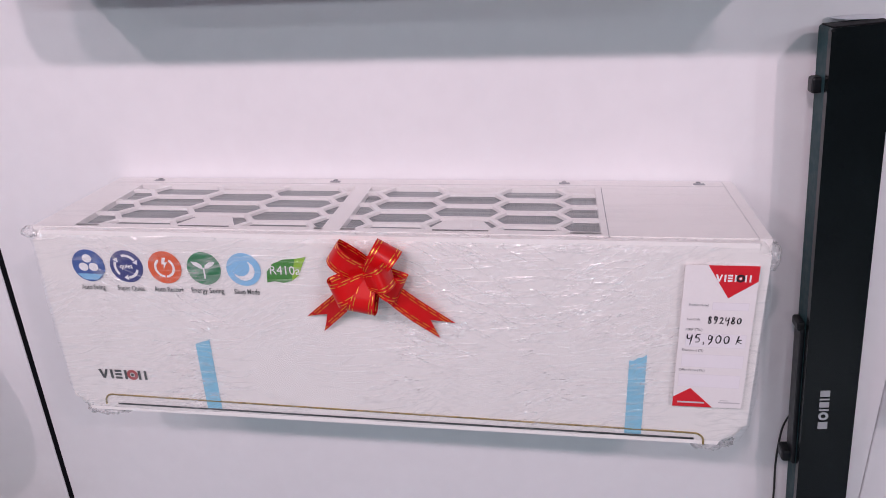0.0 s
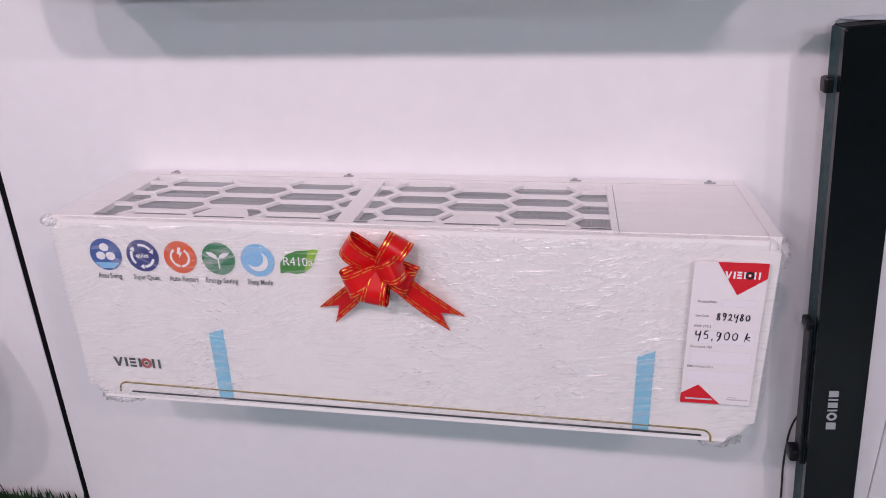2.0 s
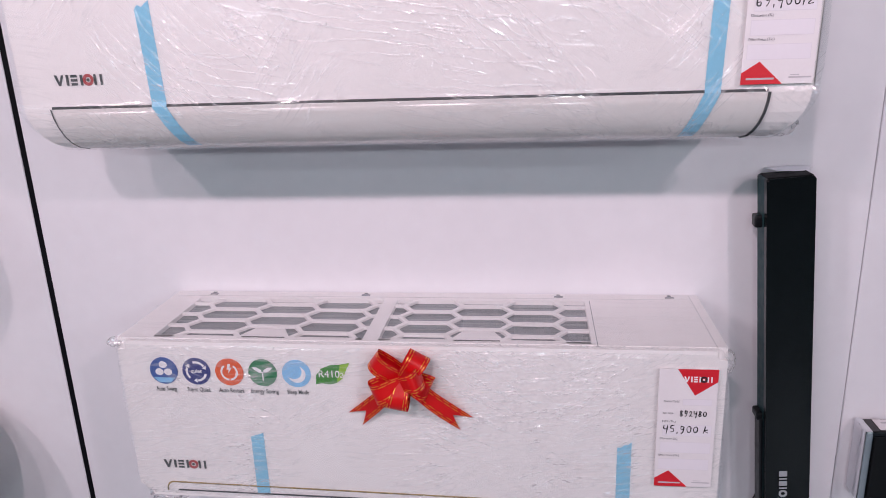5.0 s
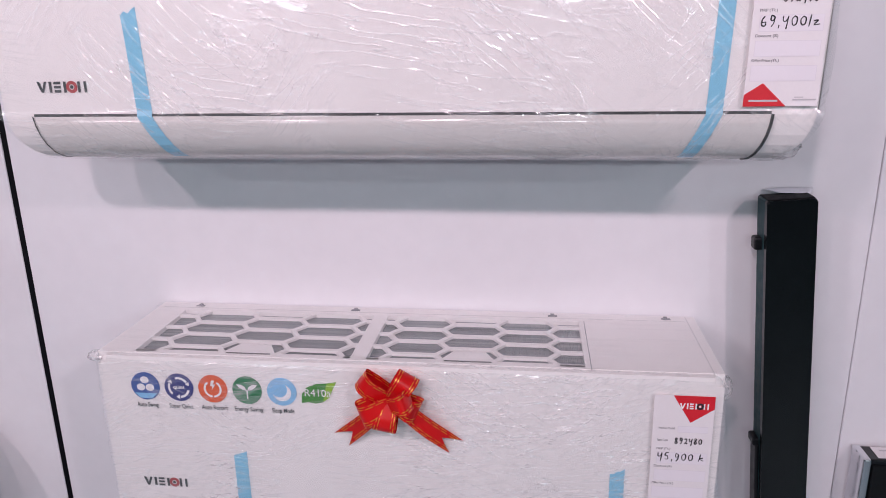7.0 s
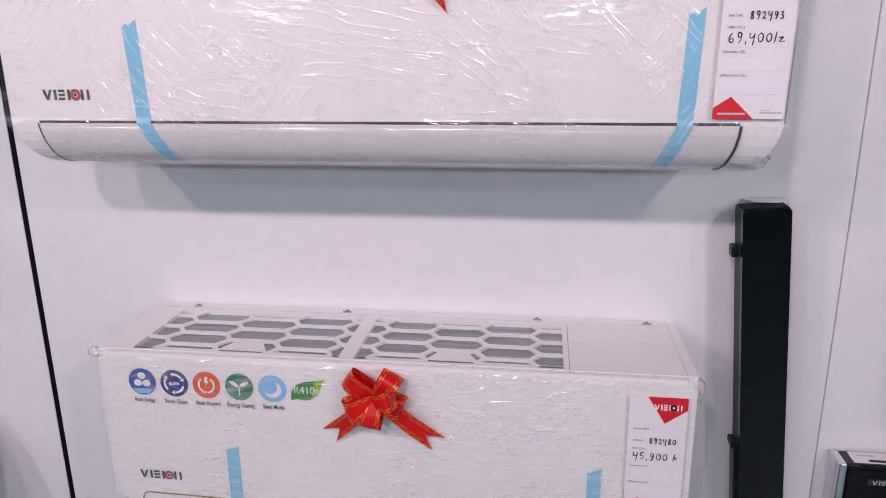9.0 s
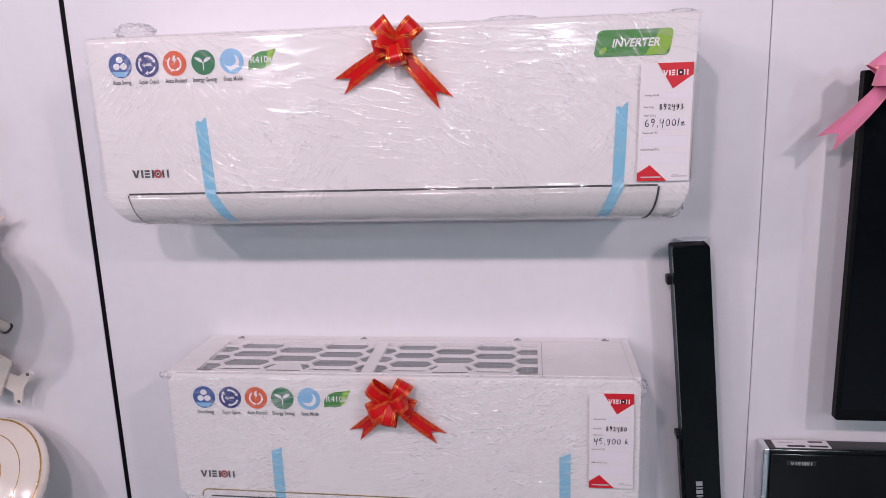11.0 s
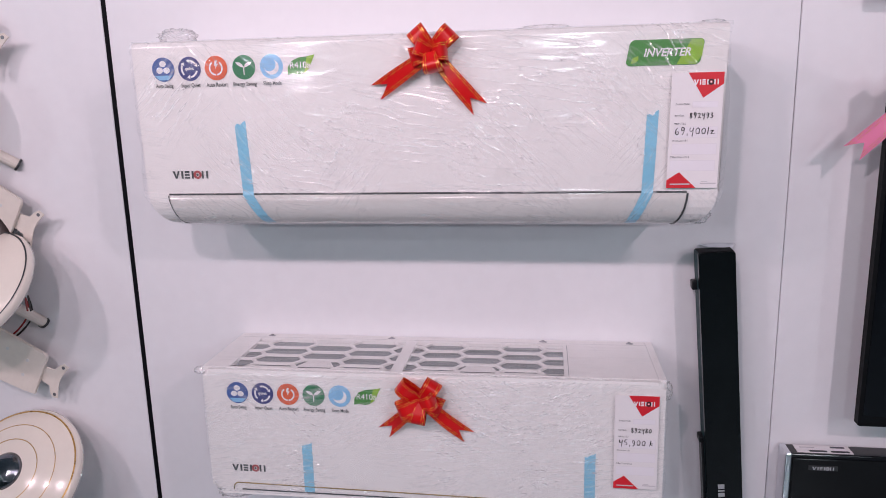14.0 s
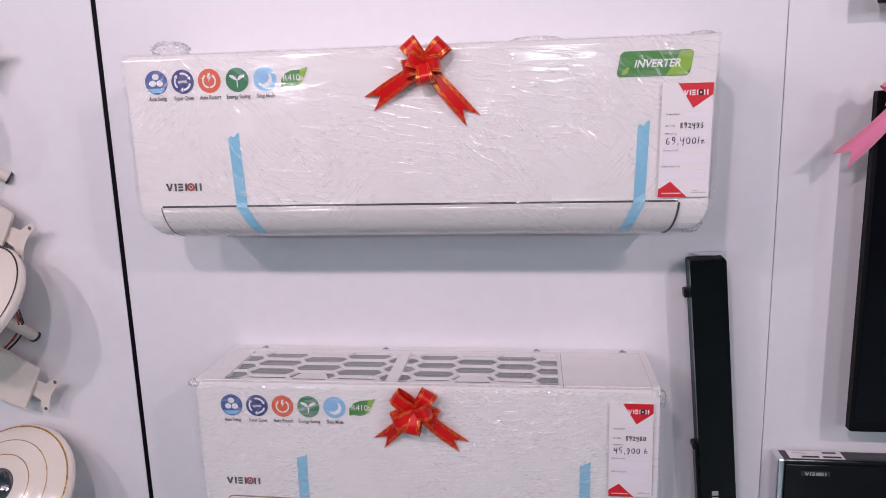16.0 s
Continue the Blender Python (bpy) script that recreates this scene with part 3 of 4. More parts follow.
def honeycomb(first, pitch, count, even_row, row, slant):
    """Edges of stretched hexagons in columns; every second column is moved half a row."""
    seen = {}
    for c in range(count):
        cx = first + c * pitch
        half = (pitch - slant) / 2
        off = even_row if c % 2 == 0 else even_row - row / 2
        for r in range(-1, 6):
            cy = off - r * row
            v = [(cx - half, cy - row / 2), (cx + half, cy - row / 2), (cx + half + slant, cy), (cx + half, cy + row / 2), (cx - half, cy + row / 2), (cx - half - slant, cy)]
            for k in range(6):
                a, b = v[k], v[(k + 1) % 6]
                key = tuple(sorted(((round(a[0] * 500), round(a[1] * 500)), (round(b[0] * 500), round(b[1] * 500)))))
                seen[key] = (a, b)
    return list(seen.values())


HEX = ((-0.587, 0.0925, 5, 0.912), (-0.239, 0.0825, 6, 0.911))
for (x0, x1), (first, pitch, count, row0) in zip(VENTS, HEX):
    part("grille", bars(honeycomb(first, pitch, count, row0, 0.048, 0.017), (x0, x1, VY0, VY1), 0.0074, LT - 0.0050, LT - 0.0010), WHITE, low, "white hexagon grille")
    part("filter", box(x0 - 0.004, x1 + 0.004, VY0 - 0.004, VY1 + 0.004, 1.1235, 1.1428), FINS, low, "grey filter mesh")
for cx in (-0.402, -0.074):
    bm = bmesh.new()
    cs = [(cx - 0.042, 0.789), (cx + 0.042, 0.789), (cx + 0.040, 0.796), (cx + 0.024, 0.826), (cx - 0.024, 0.826), (cx - 0.040, 0.796)]
    top, bot = [bm.verts.new((x, y, LT - 0.0004)) for x, y in cs], [bm.verts.new((x, y, LT - 0.007)) for x, y in cs]
    bm.faces.new(top), bm.faces.new(bot[::-1])
    for k in range(6):
        bm.faces.new((top[k], bot[k], bot[(k + 1) % 6], top[(k + 1) % 6]))
    part("finger_tab", bm, WHITE, low)
    part("tab_slot", box(cx - 0.034, cx + 0.034, 0.7905, 0.7935, LT - 0.002, LT + 0.0001), DARK, low)
for x in (-0.561, -0.283, 0.050, 0.232):
    bm = box(x - 0.007, x + 0.008, 0.974, 0.980, LT, LT + 0.0012, 0.0005)
    box(x - 0.003, x + 0.003, 0.977, 0.984, LT, LT + 0.0024, 0.0006, bm)
    part("hook", bm, HOOK, low, "small dark steel hook")
# gold line with rounded ends, dark air slot, and the lip under it
gx0, gx1, gz = -0.583, 0.228, 0.902
pts = [(gx0, LF - 0.0004, 0.886)] + [(gx0 + 0.012 - 0.012 * math.cos(radians(a)), LF - 0.0004, gz - 0.012 + 0.012 * math.sin(radians(a))) for a in range(0, 91, 15)]
pts += [(x, LF - 0.0004, gz - 0.010 * (x - gx0) / (gx1 - gx0)) for x in np.linspace(gx0 + 0.02, gx1 - 0.02, 24)]
pts += [(gx1 - 0.012 + 0.012 * math.sin(radians(a)), LF - 0.0004, gz - 0.022 + 0.012 * math.cos(radians(a))) for a in range(0, 91, 15)] + [(gx1, LF - 0.0004, 0.876)]
gold = tube(pts, 0.0013, 6)
part("gold_line", gold, GOLD, low, "thin gold trim line")
bm = flat([[(-0.565, 0.8862), (0.216, 0.8828), (0.216, 0.8858), (-0.565, 0.8890)]], LF - 0.0012)
part("air_slot", bm, DARK, low, "dark slot of the air outlet")
icon_row((-0.558, -0.505, -0.452, -0.399, -0.346, -0.291), LF - 0.0012, 1.101, 0.0225, low)
mark(-0.583, LF - 0.001, 0.929, 0.072, 0.0145, low, CHAR, LOGORED)
top_path = [(0.985, LT + 0.001), (0.90, LT + 0.001), (0.80, LT + 0.001), (0.779, LT - 0.0005)]
path = [(0.779, LT - 0.0005), (0.773, LT - 0.004), (0.7695, LT - 0.012), (LF - 0.001, 1.05), (LF - 0.001, 0.96), (LF - 0.001, 0.889), (LF + 0.004, 0.876), (LF + 0.02, 0.8690), (0.86, 0.868), (0.95, 0.870)]


def low_end(s, side):
    d = s - 0.245
    return 0.0 if d < 0 else min(0.018, d * 0.6)


wrap = part("plastic_wrap", sheet(path, LX0 + 0.004, LX1 + 0.002, 300, 170, 0.0015, 3.0, low_end, 0.8), FILM_L, low, "clear crinkled stretch film", True)
part("plastic_wrap", sheet(top_path, LX0 - 0.002, LX1 + 0.002, 200, 60, 0.0012, 5.0, slackness=0.0), FILM_T, low, "clear film drawn tight over the top", True)
part("wrap_gather", tuft((0.281, 0.785, 1.128), (0.010, 0.012, 0.020), 2), FILM_G, low, "crumpled film at the corner", True)
part("wrap_gather", tuft((LX0 - 0.006, 0.785, 1.141), (0.014, 0.012, 0.008), 7), FILM_G, low, "crumpled film at the corner", True)
part("wrap_gather", tuft((0.238, 0.80, 0.868), (0.034, 0.03, 0.010), 4), FILM_G, low, "crumpled film under the corner", True)
part("wrap_gather", tuft((-0.590, 0.80, 0.868), (0.045, 0.03, 0.009), 5), FILM_G, low, "crumpled film under the corner", True)

# ---- upper air conditioner: flat front, curved flap below ----
UF, UT = 0.757, 1.785
high = thing("air_conditioner", (-0.174, BACK, 1.44), "white inverter split air conditioner in crinkled stretch film, curved flap", "air conditioner", "wall air conditioners")
CURVE = ((UF, 1.5030), (0.7580, 1.490), (0.7615, 1.477), (0.7680, 1.464), (0.7775, 1.453), (0.790, 1.4455), (0.806, 1.4415), (0.85, 1.4395))


def inset(z):
    d = max(0.0, 1.506 - z) / 0.066
    return 0.046 * (1 - math.sqrt(max(0.0, 1 - min(d, 0.995) ** 1.6)))


def loft(stations, cap=True):
    """Skin across stations of (y, z, left x, right x); closed round when capped."""
    bm = bmesh.new()
    rows = [[bm.verts.new((xl + (xr - xl) * k / 6, y, z)) for k in range(7)] for y, z, xl, xr in stations]
    pairs = list(zip(rows, rows[1:] + ([rows[0]] if cap else [])))
    for p, q in pairs[: len(rows) if cap else len(rows) - 1]:
        for k in range(6):
            bm.faces.new((p[k], p[k + 1], q[k + 1], q[k]))
    if cap:
        bm.faces.new([r[0] for r in rows]), bm.faces.new([r[6] for r in rows][::-1])
    return bm


UX0, UX1 = -0.699, 0.351
st = [(BACK, UT, UX0 + 0.004, UX1 - 0.002), (0.79, UT, UX0 + 0.003, UX1 - 0.002), (UF + 0.010, UT - 0.001, UX0 + 0.002, UX1 - 0.001), (UF + 0.003, UT - 0.004, UX0 + 0.001, UX1), (UF, UT - 0.011, UX0, UX1), (UF, 1.5065, UX0 + 0.003, UX1 - 0.004)]
st += [(y, z, UX0 + 0.003 + inset(z), UX1 - 0.005 - inset(z)) for y, z in CURVE] + [(BACK, 1.4395, UX0 + 0.05, UX1 - 0.052)]
part("body", loft(st), WHITE, high)
# the flap's base colour is darkened to stand for its grey reflections
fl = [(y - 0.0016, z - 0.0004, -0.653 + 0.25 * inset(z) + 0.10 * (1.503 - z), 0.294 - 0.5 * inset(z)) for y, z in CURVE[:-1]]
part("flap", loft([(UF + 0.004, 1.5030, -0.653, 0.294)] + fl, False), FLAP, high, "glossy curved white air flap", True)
part("flap_gap", box(-0.653, 0.294, UF - 0.0012, UF + 0.002, 1.5025, 1.5062), DARK, high)
for side in (0, 1):
    pts = [((a if side == 0 else b) + (-0.0018 if side == 0 else 0.0018), y - 0.0006, z) for y, z, a, b in fl]
    part("flap_gap", tube(pts, 0.0008 if side == 0 else 0.0019, 5), DARK, high)
icon_row((-0.640, -0.589, -0.538, -0.485, -0.433, -0.379), UF - 0.0012, 1.7345, 0.0215, high)
mark(-0.642, UF - 0.001, 1.5345, 0.071, 0.0142, high, CHAR, LOGORED)
badge = part("inverter_badge", prism([(x + 0.00 + 0.18 * (z - 1.72), z) for x, z in rounded(0.186, 0.306, 1.7165, 1.7585, (0.008, 0.008, 0.008, 0.008))], UF - 0.0012, UF - 0.0004), LEAFD, high, "green badge reading INVERTER")
part("badge_light", flat([[(0.268, 1.7175), (0.299, 1.7175), (0.3085, 1.731), (0.311, 1.752), (0.3085, 1.7575), (0.291, 1.7575)]], UF - 0.0016), LEAFL, badge)
part("badge_leaf", flat([[(0.194, 1.7205), (0.197, 1.729), (0.206, 1.733), (0.2065, 1.727), (0.202, 1.7215)]], UF - 0.0016), LEAFL, badge)
lettering("INVERTER", 0.214, UF - 0.0018, 1.7315, 0.0125, PWHITE, badge, shear=0.25, bold=0.0004, width=0.076)
upath = [(UF + 0.006, UT - 0.001), (UF - 0.0005, UT - 0.010), (UF - 0.001, 1.70), (UF - 0.001, 1.60), (UF - 0.001, 1.51)] + [(y - 0.003, z - 0.001) for y, z in CURVE]


def up_end(s, side):
    d = s - 0.285
    return 0.0 if d < 0 else min(0.045, 0.55 * d)


part("plastic_wrap", sheet(upath, UX0 - 0.003, UX1 + 0.004, 320, 200, 0.0018, 11.0, up_end, 0.55), FILM_U, high, "clear crinkled stretch film", True)
part("wrap_gather", tuft((-0.628, 0.80, 1.795), (0.040, 0.03, 0.016), 3), FILM_G, high, "loose gather of film on the top", True)
part("wrap_gather", tuft((0.318, 0.79, 1.462), (0.026, 0.022, 0.020), 8), FILM_G, high, "crumpled film at the lower corner", True)
part("wrap_gather", tuft((0.05, 0.83, 1.788), (0.05, 0.03, 0.008), 6), FILM_G, high, "loose gather of film on the top", True)
part("wrap_gather", tuft((0.33, 0.79, 1.783), (0.024, 0.03, 0.008), 9), FILM_G, high, "loose film at the upper corner", True)


# ---- blue tape strips ----
def tape(label, outline_top, path, x0, x1, drift):
    """A strip of tape down a path of (y, z), with a torn slanting upper end."""
    bm = bmesh.new()
    rows = []
    for i, (y, z) in enumerate(path):
        dx = drift(z)
        rows.append([bm.verts.new((x0 + (x1 - x0) * k / 4 + dx, y, z + (outline_top[k] if i == 0 else 0))) for k in range(5)])
    for p, q in zip(rows, rows[1:]):
        for k in range(4):
            bm.faces.new((p[k], p[k + 1], q[k + 1], q[k]))
    ob = thing("tape_strip", ((x0 + x1) / 2, path[-1][0], path[-1][1]), label, "tape", "blue tape strips")
    geo = bmesh.ops.extrude_face_region(bm, geom=list(bm.faces))
    for v in [g for g in geo["geom"] if isinstance(g, bmesh.types.BMVert)]:
        v.co.y -= 0.0003
    part("strip", bm, TAPE, ob)
    return ob


lp = [(LF - 0.0006, z) for z in (0.994, 0.96, 0.93, 0.90, 0.888)] + [(LF + 0.004, 0.8745), (LF + 0.02, 0.871)]
tape("pale blue tape on the foot of the white panel", (-0.004, -0.002, 0.0, 0.001, 0.004), lp, -0.4305, -0.4095, lambda z: 0.0)
tape("pale blue tape with a torn end beside the price tag", (-0.001, -0.001, 0.003, 0.004, 0.008), lp, 0.131, 0.1515, lambda z: 0.0)
up = [(UF - 0.0006, z) for z in (1.636, 1.60, 1.57, 1.54, 1.51)] + [(y - 0.0028, z) for y, z in CURVE[:-1]]
tape("pale blue tape running down over the curved flap", (-0.006, -0.001, -0.004, 0.001, 0.004), up, -0.5115, -0.4905, lambda z: 0.006 * (1.636 - z) / 0.13 + (0.45 * max(0, 1.503 - z)))
tape("pale blue tape hanging beside the price tag over the flap", (0.0, 0.001, -0.002, 0.005, 0.008), up, 0.2235, 0.2430, lambda z: -0.005 * (1.636 - z) / 0.13 - 0.38 * max(0, 1.503 - z))


# ---- price tags ----
# strokes of handwritten signs in a unit square; each stroke is drawn as one smooth line
SIGNS = {}
SIGNS["0"] = [[(0.55, 0.95), (0.15, 0.6), (0.3, 0.08), (0.75, 0.15), (0.85, 0.7), (0.5, 0.95)]]
SIGNS["2"] = [[(0.15, 0.8), (0.5, 1.0), (0.75, 0.7), (0.2, 0.05), (0.5, 0.15), (0.95, 0.02)]]
SIGNS["3"] = [[(0.2, 0.9), (0.7, 0.95), (0.45, 0.55), (0.8, 0.3), (0.45, -0.05), (0.15, 0.05)]]
SIGNS["4"] = [[(0.15, 1.0), (0.15, 0.55), (0.5, 0.5), (0.8, 0.75)], [(0.85, 1.0), (0.75, 0.4), (0.6, -0.25)]]
SIGNS["5"] = [[(0.3, 0.9), (0.2, 0.55), (0.65, 0.5), (0.7, 0.1), (0.2, 0.05)], [(0.3, 0.9), (0.85, 0.95)]]
SIGNS["6"] = [[(0.6, 1.0), (0.25, 0.6), (0.25, 0.1), (0.7, 0.05), (0.75, 0.4), (0.3, 0.35)]]
SIGNS["8"] = [[(0.8, 0.85), (0.45, 1.0), (0.3, 0.7), (0.75, 0.25), (0.45, 0.0), (0.2, 0.25), (0.8, 0.85)]]
SIGNS["9"] = [[(0.75, 0.85), (0.35, 0.95), (0.25, 0.55), (0.6, 0.5), (0.8, 0.85), (0.7, 0.3), (0.35, -0.1)]]
SIGNS[","] = [[(0.5, 0.15), (0.4, -0.2)]]
SIGNS["/"] = [[(0.75, 1.05), (0.25, -0.05)]]
SIGNS["k"] = [[(0.45, 1.05), (0.1, 0.0)], [(0.9, 0.55), (0.25, 0.4), (0.95, 0.1)]]
SIGNS["="] = [[(0.1, 0.5), (0.7, 0.55), (0.2, 0.12), (1.0, 0.18)]]


def handwriting(text, x, y, z, width, tall, pen=0.0013):
    """Felt pen writing facing -y; x, z: left end of the foot of the line."""
    bm = bmesh.new()
    step = width / sum(0.5 if c in " ,/" else 1.0 for c in text)
    for i, c in enumerate(text):
        adv = step * (0.5 if c in " ,/" else 1.0)
        for line in SIGNS.get(c, ()):
            pts = curve_points([(x + adv * (0.06 + 0.82 * a), 0, z + tall * (b * (1 + 0.06 * math.sin(2.3 * i)) + 0.05 * math.sin(1.7 * i))) for a, b in line], 7)
            rows = []
            for k, q in enumerate(pts):
                d = (pts[min(k + 1, len(pts) - 1)] - pts[max(k - 1, 0)]).normalized()
                side = Vector((-d.z, 0, d.x)) * pen * (0.5 + 0.12 * math.sin(5.0 * k / len(pts) + i))
                rows.append([bm.verts.new((v.x, y, v.z)) for v in (q - side, q + side)])
            for a, b in zip(rows, rows[1:]):
                bm.faces.new((a[0], a[1], b[1], b[0]))
        x += adv
    return bm


def price_tag(x, y, ztop, w, h, skew, code, price, label):
    """Card with red corner prints, printed field names and a handwritten code and price. skew: how far the foot moves in x."""
    def at(u, v):
        return (x + w * u + skew * v, ztop - h * v)
    tag = thing("price_tag", (*(at(0.5, 1)[0], y), ztop - h), label, "price tag", "price tags")
    part("card", prism([at(0, 1), at(1, 1), at(1, 0), at(0, 0)], y, y + 0.0008), CARD, tag)
    f = y - 0.0004
    part("red_corner", flat([[at(0.31, 0), at(0.995, 0), at(0.995, 0.10), at(0.62, 0.215)]], f), RED, tag, "red printed corner")
    part("red_corner", flat([[at(0, 1), at(0, 0.93), at(0.24, 0.86), at(0.58, 1)]], f), RED, tag, "red printed corner")
    a, b = at(0.42, 0.105), at(0.90, 0.105)
    mark(a[0], f - 0.0003, a[1], b[0] - a[0], 0.0088, tag, PWHITE, INK)
    part("web_line", flat([[at(0.07, 0.972), at(0.46, 0.972), at(0.46, 0.960), at(0.07, 0.960)]], f - 0.0003), PALEPRINT, tag)
    part("small_print", flat([[at(0.66, 0.965), at(0.97, 0.965), at(0.97, 0.955), at(0.66, 0.955)], [at(0.68, 0.948), at(0.80, 0.948), at(0.80, 0.942), at(0.68, 0.942)]], f), PALEPRINT, tag)
    for u, v, text, wd in ((0.10, 0.274, "Product Model", 0.26), (0.09, 0.372, "Item Code", 0.18), (0.085, 0.444, "MRP (Tk.)", 0.23), (0.06, 0.590, "Discount (%)", 0.30), (0.045, 0.734, "Offer Price (Tk.)", 0.365)):
        p = at(u, v)
        lettering(text, p[0], f, p[1], 0.0032, PRINT, tag, "field_name", width=w * wd)
    for u0, u1, v0, v1 in ((0.42, 0.92, 0.245, 0.298), (0.10, 0.94, 0.462, 0.56), (0.07, 0.94, 0.61, 0.705), (0.05, 0.93, 0.755, 0.85)):
        part("field", flat([[at(u0, v1), at(u1, v1), at(u1, v0), at(u0, v0)]], f + 0.0002), CARDLINE, tag)
        e = 0.008
        part("field_inner", flat([[at(u0 + e, v1 - e / 2), at(u1 - e, v1 - e / 2), at(u1 - e, v0 + e / 2), at(u0 + e, v0 + e / 2)]], f), CARDBOX, tag)
    for name, text, u, v, wide, tall in (("handwritten_code", code, 0.37, 0.388, 0.48, 0.0085), ("handwritten_price", price, 0.10, 0.528, 0.80, 0.0112)):
        p = at(u, v)
        part(name, handwriting(text, p[0], f - 0.0004, p[1], w * wide, tall), INK, tag)
    return tag


price_tag(0.1845, LF - 0.0062, 1.1245, 0.0805, 0.189, 0.0005, "892480", "45,900 k", "white price tag with red corners, 45,900 handwritten")
price_tag(0.2615, UF - 0.0065, 1.7035, 0.0835, 0.1915, -0.003, "892493", "69,400/=", "white price tag with red corners, 69,400 handwritten")


# ---- ribbon bows ----
def ribbon(points, across, width, taper=None, notch=0.0):
    """A band along points, its width along the vectors across; UV u along in metres, v across."""
    bm = bmesh.new()
    uv = bm.loops.layers.uv.new("UVMap")
    rows, run, last = [], 0.0, None
    for i, (p, a) in enumerate(zip(points, across)):
        p = Vector(p)
        run += (p - last).length if last is not None else 0
        last = p
        wd = width * (taper(i / (len(points) - 1)) if taper else 1)
        rows.append([(bm.verts.new(p + Vector(a).normalized() * wd * (k / 4 - 0.5)), run, k / 4) for k in range(5)])
    for p, q in zip(rows, rows[1:]):
        for k in range(4):
            f = bm.faces.new((p[k][0], p[k + 1][0], q[k + 1][0], q[k][0]))
            for loop, (_, u, v) in zip(f.loops, (p[k], p[k + 1], q[k + 1], q[k])):
                loop[uv].uv = (u, v)
    if notch:
        d = (rows[-1][2][0].co - rows[-2][2][0].co).normalized()
        for k, s in enumerate((0.9, -0.2, -1.1, -0.2, 0.9)):
            rows[-1][k][0].co += d * notch * s
    return bm


TAIL = [*np.linspace(0, 0.74, 13), 1.0]


def bow(at, loops, tails, width, material, name_label, category_group):
    """A pull bow: loops (dx, dz, length, height, roll), tails (dx, dz, out) ending in a notch."""
    c = Vector(at)
    ob = thing("gift_bow", at, name_label, "bow", category_group)
    out = Vector((0, -1, 0))
    for dx, dz, h, base, roll in loops:
        d = Vector((dx, 0, dz))
        L = d.length
        d.normalize()
        w = d.cross(out)
        pts, acr = [], []
        for k in range(23):
            a = k / 22
            along = L * (math.sin(math.pi * a) ** 0.75)
            rise = base + h * (0.5 + 0.5 * math.cos(math.pi * a)) * (0.35 + 0.65 * math.sin(math.pi * min(a * 1.6 + 0.12, 1)))
            side = math.sin(math.pi * a) * roll
            pts.append(c + d * along + out * rise)
            acr.append(w + out * side)
        part("loop", ribbon(pts, acr, width, lambda t: 0.62 + 0.38 * math.sin(math.pi * t) ** 0.5), material, ob, smooth=True)
    for dx, dz, rise, wx in tails:
        d = Vector((dx, 0, dz))
        w = d.normalized().cross(out)
        pts = [c + d * t + out * (0.012 * (1 - t) + rise * math.sin(math.pi * t) + 0.002) for t in TAIL]
        part("tail", ribbon(pts, [w + out * 0.12 * math.sin(3 * t) for t in TAIL], width, lambda t: 0.7 + 0.45 * t * wx, 0.014), material, ob, smooth=True)
    bm = bmesh.new()
    bmesh.ops.create_uvsphere(bm, u_segments=14, v_segments=8, radius=1)
    for v in bm.verts:
        v.co = c + Vector((v.co.x * width * 0.33, v.co.y * 0.008 - 0.018, v.co.z * width * 0.42)) * (1 + 0.12 * noise.noise(v.co * 3))
    part("knot", bm, material, ob, smooth=True)
    return ob


bow((-0.178, LF - 0.006, 1.108), ((-0.044, 0.031, 0.030, 0.004, 0.25), (0.026, 0.037, 0.032, 0.004, -0.2), (0.028, 0.010, 0.038, 0.014, 0.2), (-0.046, -0.022, 0.034, 0.010, -0.25), (-0.011, -0.046, 0.032, 0.012, 0.1), (0.038, -0.018, 0.024, 0.006, 0.35)),
    ((-0.072, -0.070, 0.006, 0.35), (0.080, -0.073, 0.006, 0.35)), 0.034, RIBBON, "shiny red ribbon bow with gold edge lines on the panel", "ribbon bows")
bow((-0.139, UF - 0.006, 1.748), ((-0.031, 0.041, 0.026, 0.004, 0.2), (0.036, 0.036, 0.028, 0.006, -0.2), (-0.027, 0.013, 0.036, 0.014, 0.3), (-0.038, -0.008, 0.024, 0.006, 0.2), (0.028, 0.002, 0.032, 0.012, -0.2), (0.006, -0.034, 0.038, 0.016, 0.1)),
    ((-0.094, -0.058, 0.006, 0.5), (0.073, -0.088, 0.006, 0.5)), 0.033, RIBBON, "red gold-edged ribbon bow at the upper edge of the unit", "ribbon bows")

# ---- upright soundbar leaning on the wall ----
bar = thing("soundbar", (0.47, 0.96, 0.40), "long black soundbar hung upright on the wall, slightly tilted", "soundbar", "soundbars")
LEANB = Matrix.Translation((0.389, 0, 1.362)) @ pose(0, 0, 0, 0, -4.75, 0)


def leaned(bm):
    bmesh.ops.transform(bm, matrix=LEANB, verts=bm.verts)
    return bm


part("housing", leaned(prism(rounded(-0.0365, 0.0335, -0.95, 0.0, (0.004,) * 4), 0.9344, 0.970)), SIDEPL, bar, "dark grey plastic back housing")
part("front_grille", leaned(prism(rounded(-0.0365, 0.0335, -0.95, 0.0, (0.004,) * 4), 0.9225, 0.9342, 0.004, 4)), GLOSSCLOTH, bar, "black cloth front")
part("end_cap", leaned(box(-0.034, 0.031, 0.927, 0.968, -0.004, 0.0012, 0.0005)), BLACKGAP, bar)
